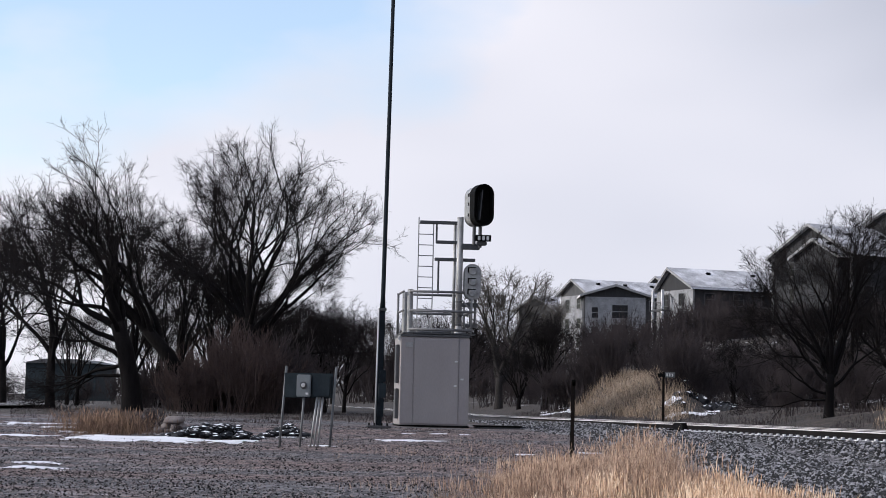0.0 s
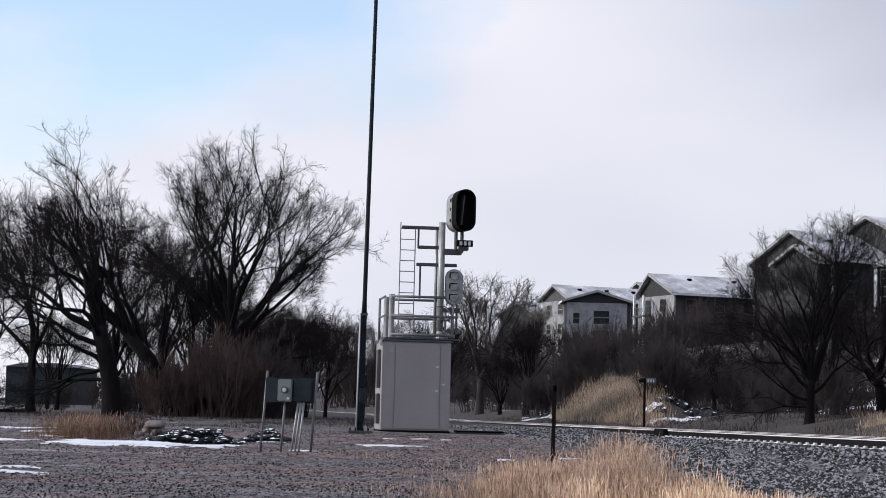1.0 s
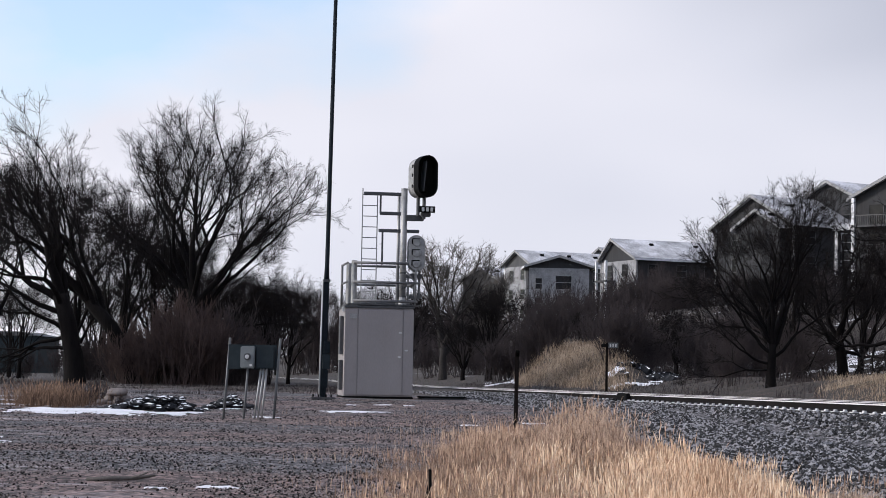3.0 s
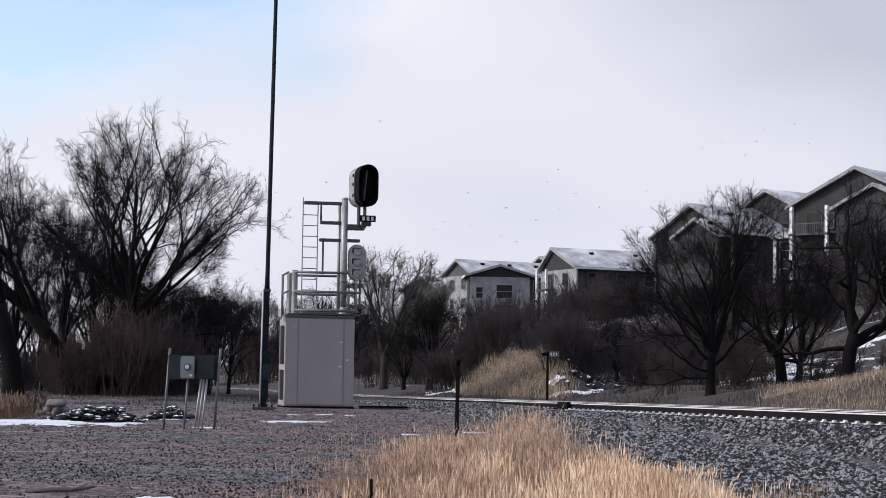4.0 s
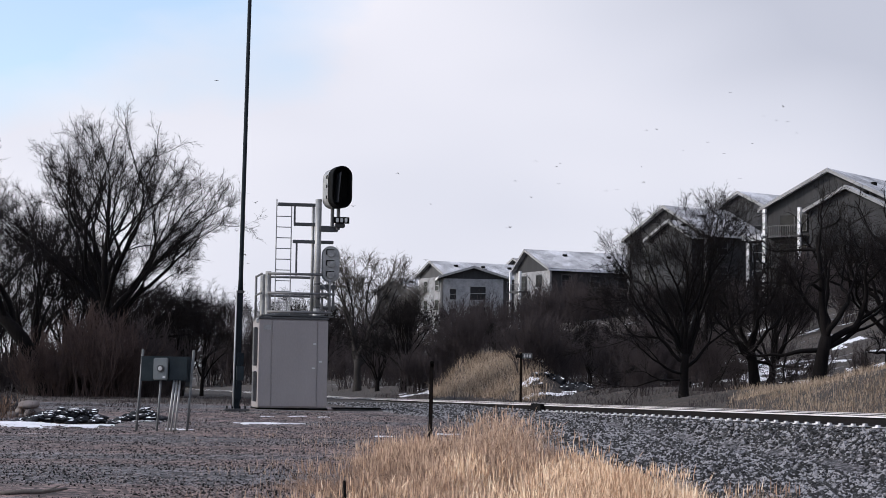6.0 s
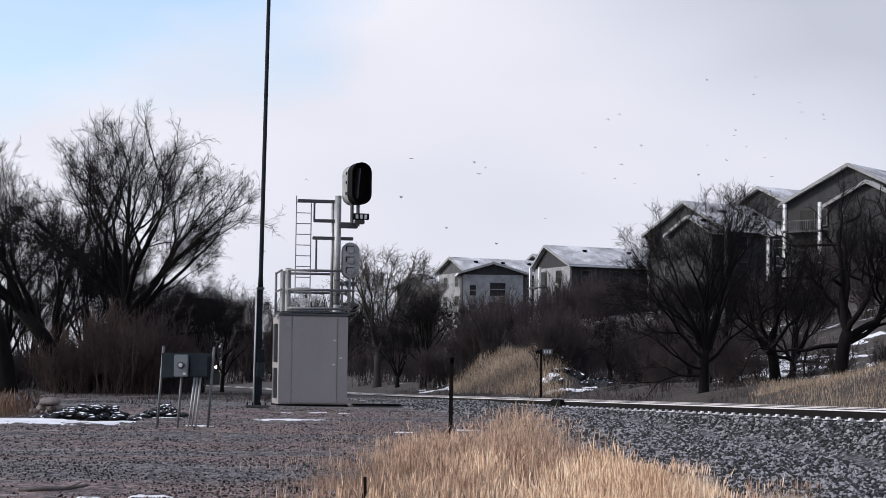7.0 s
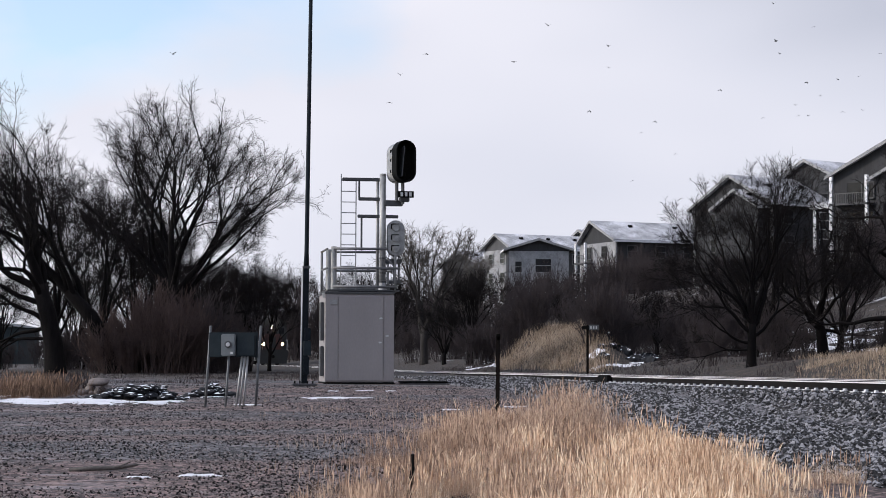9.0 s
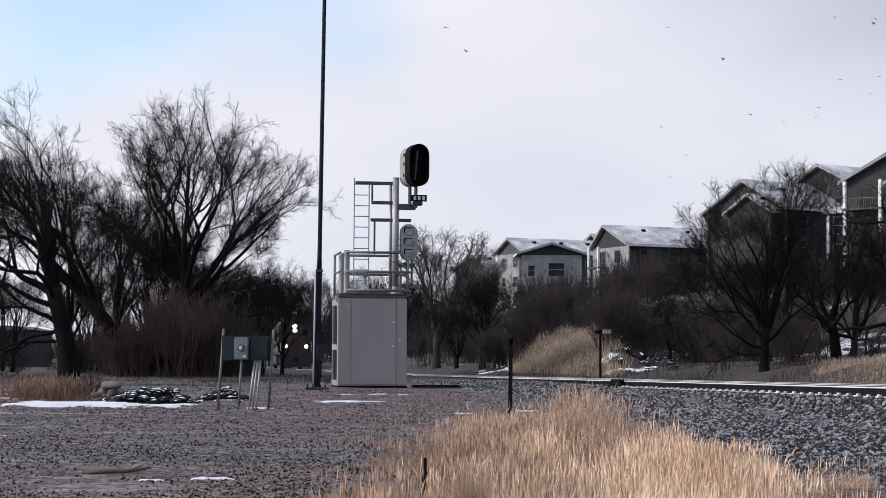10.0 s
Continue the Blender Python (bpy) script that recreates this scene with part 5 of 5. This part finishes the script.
build_rocks()
for i, (x, y, rx, ry) in enumerate(((-8.5, 37.7, 1.6, 1.2), (-7.2, 37.9, 1.1, 0.6), (-9.5, 38.6, 0.9, 0.7), (-12.9, 45.6, 1.1, 0.9), (-11.6, 43.4, 0.9, 0.6), (-10.6, 40.4, 0.7, 0.45), (-11.2, 38.4, 0.8, 0.4),
                                    (-7.8, 27.4, 0.6, 0.5), (-8.2, 29.0, 0.5, 0.4), (-6.1, 40.6, 0.35, 0.25))):
    patch("old snow drift lying along the yard edge", x, y, rx, ry, 3.3 * i)
for i, (x, y, rx, ry) in enumerate(((-3.6, 40.4, 0.8, 0.7), (-2.9, 40.2, 0.2, 0.12), (-3.9, 44.2, 0.18, 0.1), (-3.2, 44.4, 0.2, 0.1), (-2.6, 44.0, 0.15, 0.1), (-1.0, 35.5, 0.25, 0.2), (0.2, 36.5, 0.3, 0.2),
                                    (-3.2, 20.3, 0.26, 0.16), (-3.75, 19.9, 0.2, 0.08), (-4.9, 36.8, 0.3, 0.2),
                                    (2.0, 27.2, 0.16, 0.12), (2.4, 28.0, 0.14, 0.1), (3.0, 25.6, 0.14, 0.1), (3.3, 27.0, 0.18, 0.14), (4.3, 24.5, 0.2, 0.15), (4.9, 23.8, 0.16, 0.12))):
    patch("small leftover patch of snow on the gravel", x, y, rx, ry, 40 + 2.7 * i, 0.008)
stick = thing("stick", "grey dead branch lying on the gravel", "stick", pose(-4.35, 20.8, land(-4.35, 20.8) + 0.02, 0, 0, 12))
part("shaft", Shape().tube([(-0.36, 0, 0), (-0.1, 0.02, 0.015), (0.15, -0.01, 0.02), (0.38, 0.06, 0.05)], [0.022, 0.026, 0.022, 0.012], 8), WOOD_STICK, stick, smooth=True)
part("twig", Shape().tube([(0.1, 0, 0.02), (0.2, -0.06, 0.05), (0.3, -0.08, 0.09)], [0.012, 0.01, 0.006], 6), WOOD_STICK, stick)


# ---- locomotive ----
def build_locomotive():
    # both paints are darkened to carry the shade around the locomotive
    orange = material("orange_loco_paint_in_shade", [(0.028, 0.007, 0.005), (0.06, 0.014, 0.008)], 0.5, scale=1.5, fine=20, bump=0.05)
    dark = material("dark_green_loco_paint_in_shade", [(0.005, 0.006, 0.006), (0.014, 0.015, 0.014)], 0.6, scale=1.5, fine=20, bump=0.05)
    lamp = glow("headlight_glow", (1.0, 0.82, 0.52), 60.0)
    ditch = glow("ditch_light_glow", (1.0, 0.70, 0.40), 30.0)
    loco = thing("locomotive", "orange and dark green diesel locomotive with lit headlights", "locomotive")
    part("body", Shape().bevel_box((-1.25, 4.6, 1.55), (1.25, 21, 4.35), 0.12), orange, loco, "orange hood")
    part("roof", Shape().bevel_box((-1.0, 4.8, 4.35), (1.0, 20.5, 4.7), 0.12), dark, loco)
    cab = part("cab", Shape().prism([(-1.5, 1.55), (1.5, 1.55), (1.5, 4.0), (1.05, 4.62), (-1.05, 4.62), (-1.5, 4.0)], 1.9, 4.6), dark, loco, "dark cab with sloping roof edges")
    for x0, x1 in ((-1.25, -0.72), (-0.5, 0.5), (0.72, 1.25)):
        part("windscreen", Shape().bevel_box((x0, 1.86, 3.15), (x1, 1.9, 3.75) if x0 != -0.5 else (x1, 1.9, 3.4), 0.02), GLASS, cab, "dark windscreen")
    nose = part("nose", Shape().prism([(-0.95, 1.55), (0.95, 1.55), (0.95, 2.75), (0.7, 3.1), (-0.7, 3.1), (-0.95, 2.75)], 0.35, 1.9), orange, loco, "orange short nose")
    part("nose_door", Shape().bevel_box((-0.3, 0.31, 1.65), (0.3, 0.35, 2.8), 0.02), dark, nose)
    house = part("headlight", Shape().bevel_box((-0.24, 1.72, 3.45), (0.24, 1.88, 4.1), 0.04), BLACK, loco, "black headlight housing")
    for z in (3.58, 3.96):
        part("lens", Shape().tube([(0, 1.72, z), (0, 1.66, z)], [0.17, 0.16], 16), lamp, house, "glowing headlight")
    part("walkway", Shape().bevel_box((-1.5, 0.0, 1.35), (1.5, 21.3, 1.55), 0.03), dark, loco)
    part("pilot", Shape().prism([(-1.4, 0.15), (1.4, 0.15), (1.5, 1.35), (-1.5, 1.35)], 0.0, 0.3), dark, loco, "dark front pilot")
    part("coupler", Shape().bevel_box((-0.15, -0.55, 0.7), (0.15, 0.1, 1.0), 0.05), BLACK, loco)
    for x in (-0.95, 0.95):
        d = part("ditch_light", Shape().bevel_box((x - 0.2, -0.1, 1.9), (x + 0.2, 0.12, 2.3), 0.04), BLACK, loco, "ditch light housing")
        part("lens", Shape().tube([(x, -0.1, 2.1), (x, -0.15, 2.1)], [0.14, 0.13], 16), ditch, d, "glowing ditch light")
        part("ditch_stand", Shape().bevel_box((x - 0.05, -0.03, 1.55), (x + 0.05, 0.07, 1.9), 0.01), dark, d)
        part("handrail", Shape().tube([(x * 1.5, 0.1, 1.55), (x * 1.5, 0.1, 2.5), (x * 1.5, 1.8, 2.5)], 0.025, 6), PALE, loco)
    part("fuel_tank", Shape().bevel_box((-1.3, 7.5, 0.4), (1.3, 13.5, 1.35), 0.1), dark, loco)
    for y in (2.2, 16.2):
        part("truck", Shape().bevel_box((-1.2, y, 0.35), (1.2, y + 4, 1.2), 0.08), BLACK, loco)
        for k in range(3):
            for x in (-0.72, 0.72):
                part("wheel", Shape().tube([(x - 0.065, y + 0.2 + 1.7 * k, 0.51), (x + 0.065, y + 0.2 + 1.7 * k, 0.51)], 0.505, 18), RAIL_SIDE, loco)
    return loco


# ---- birds ----
FEATHER = material("dark_feathers", [(0.012, 0.011, 0.012), (0.04, 0.036, 0.036)], 0.7, scale=8, fine=40, bump=0.05)


def build_bird():
    bird = thing("bird", "dark small bird flying with beating wings", "bird", group="flock of birds")
    b = Shape().tube([(0, -0.12, 0), (0, -0.09, 0.01), (0, -0.02, 0), (0, 0.07, -0.005), (0, 0.12, 0)], [0.008, 0.025, 0.038, 0.025, 0.008], 8)
    part("body", b, FEATHER, bird, smooth=True)
    part("tail", Shape().prism([(-0.01, 0), (0.01, 0), (0.012, 0.006), (-0.012, 0.006)], 0.10, 0.14).add([(-0.015, 0.11, 0.0), (0.015, 0.11, 0.0), (0.04, 0.2, 0.0), (-0.04, 0.2, 0.0), (-0.015, 0.11, 0.008), (0.015, 0.11, 0.008), (0.04, 0.2, 0.004), (-0.04, 0.2, 0.004)],
                                                                                                              [(3, 2, 1, 0), (4, 5, 6, 7), (0, 1, 5, 4), (1, 2, 6, 5), (2, 3, 7, 6), (3, 0, 4, 7)]), FEATHER, bird)
    for sgn in (-1, 1):
        pts = [(0.0, -0.06), (0.09, -0.085), (0.22, -0.02), (0.27, 0.05), (0.16, 0.05), (0.0, 0.06)]
        w = Shape()
        w.v = [(sgn * x, y, z) for z in (0.0, 0.008) for x, y in pts]
        w.f = [tuple(range(6))[::-sgn], tuple(range(6, 12))[::sgn]] + [(i, (i + 1) % 6, (i + 1) % 6 + 6, i + 6) for i in range(6)]
        part("wing", w, FEATHER, bird, m=pose(sgn * 0.02, 0, 0.01))
    return bird


# where each bird of the flock is at eight seconds, and its speed across and up
FLOCK_NEAR = [
    (4.5, 150, 24.6, 2.84, 6.24),
    (-0.5, 165, 24.4, 4.03, 3.03),
    (24.9, 180, 27.9, 8.69, 5.08),
    (-1.1, 170, 23.1, 9.74, 3.49),
    (-1.8, 180, 19.5, 9.28, 3.00),
    (9.1, 185, 20.8, 10.39, 4.25),
    (-15.1, 170, 19.3, 5.59, 2.61),
    (-20.2, 140, 19.5, -2.17, 1.67),
    (-11.3, 165, 21.4, 2.96, 2.06),
    (-14.3, 150, 18.7, 8.63, 4.06),
    (-8.4, 160, 18.0, 9.18, 5.72),
    (9.0, 180, 23.9, 14.86, 4.72),
    (16.0, 190, 20.9, 12.05, 5.57),
    (8.2, 200, 24.6, 6.60, -0.52),
    (21.8, 200, 66.2, 8.27, 7.86),
    (81.1, 240, 47.0, 16.83, 3.40),
    (-0.6, 165, 48.6, 10.88, 8.95),
]
FLOCK_FAR = [
    (53.5, 287, 45.0, 0.38, -0.31),
    (43.5, 244, 32.4, -0.16, -1.54),
    (41.4, 273, 35.2, -1.36, -1.21),
    (52.8, 270, 39.7, -1.02, -0.48),
    (34.5, 261, 33.6, -0.88, -1.46),
    (53.1, 269, 46.8, 9.94, 3.06),
    (37.8, 247, 46.8, 4.30, 4.61),
    (24.8, 231, 38.0, 6.05, 3.50),
    (45.9, 245, 38.1, 8.78, 3.01),
    (26.7, 252, 43.1, 4.69, 4.96),
    (8.0, 243, 32.7, 4.62, 3.29),
    (26.3, 249, 35.8, 7.81, 2.77),
    (32.5, 245, 33.8, 8.06, 0.93),
    (29.0, 246, 29.5, 8.06, 0.96),
    (37.4, 224, 26.9, 7.91, 0.25),
    (38.2, 216, 28.4, 6.32, 0.81),
    (39.2, 248, 42.3, -1.03, -0.52),
]
FLOCK_LAST = [
    (48.3, 266, 39.5, -1.38, -1.22),
    (48.7, 244, 35.8, -0.02, -1.44),
    (36.6, 248, 33.4, -0.74, -1.35),
    (41.8, 258, 33.8, -1.24, 0.84),
    (41.0, 242, 29.5, -0.45, 0.96),
    (24.1, 266, 29.0, -1.39, -1.00),
    (13.4, 242, 22.4, 2.01, -0.24),
    (17.0, 250, 29.3, -0.00, -0.35),
]


def flight_row(f, t):
    x, y, z, vx, vz = f
    dt = t - 8
    up = max(z + vz * dt, 7.0)
    return x + vx * dt, y - 12 * dt, 7.0 + (up - 7.0) * step(t, 1.8, 4.0)


def motions():
    loco = build_locomotive()
    run = [(0.0, 313), (2.5, 281), (5.0, 249), (7.0, 222.5), (8.0, 206), (9.0, 192.4), (10.0, 179.0)]
    walk(loco, [(t, pose(near_rail_x(y) + 0.73, y - 1.7, rail_z(y), 0, 0, ANGLE)) for t, y in run])
    first = build_bird()
    flights = FLOCK_NEAR + FLOCK_FAR + FLOCK_LAST
    flock = [first] + [copy_thing(first, Matrix()) for f in flights[1:]]
    rng = random.Random(17)
    for b, f in zip(flock, flights):
        heading = math.degrees(math.atan2(f[3], 12))
        walk(b, [(t, pose(*flight_row(f, t), 0, 0, heading)) for t in (0.0, 2.0, 3.0, 4.0, 5.0, 6.0, 7.0, 8.0, 9.0, 10.0)])
        phase, beat = rng.uniform(0, 6.28), rng.uniform(0.38, 0.55)
        wings = [w for w in b.children if w.name.startswith("wing")]
        for w in wings:
            sgn = 1 if w.matrix_basis.translation.x > 0 else -1
            walk(w, [(0.1 * i, pose(sgn * 0.02, 0, 0.01, 0, -sgn * 38 * math.sin(phase + i * beat * 2.0), 0)) for i in range(101)])


motions()
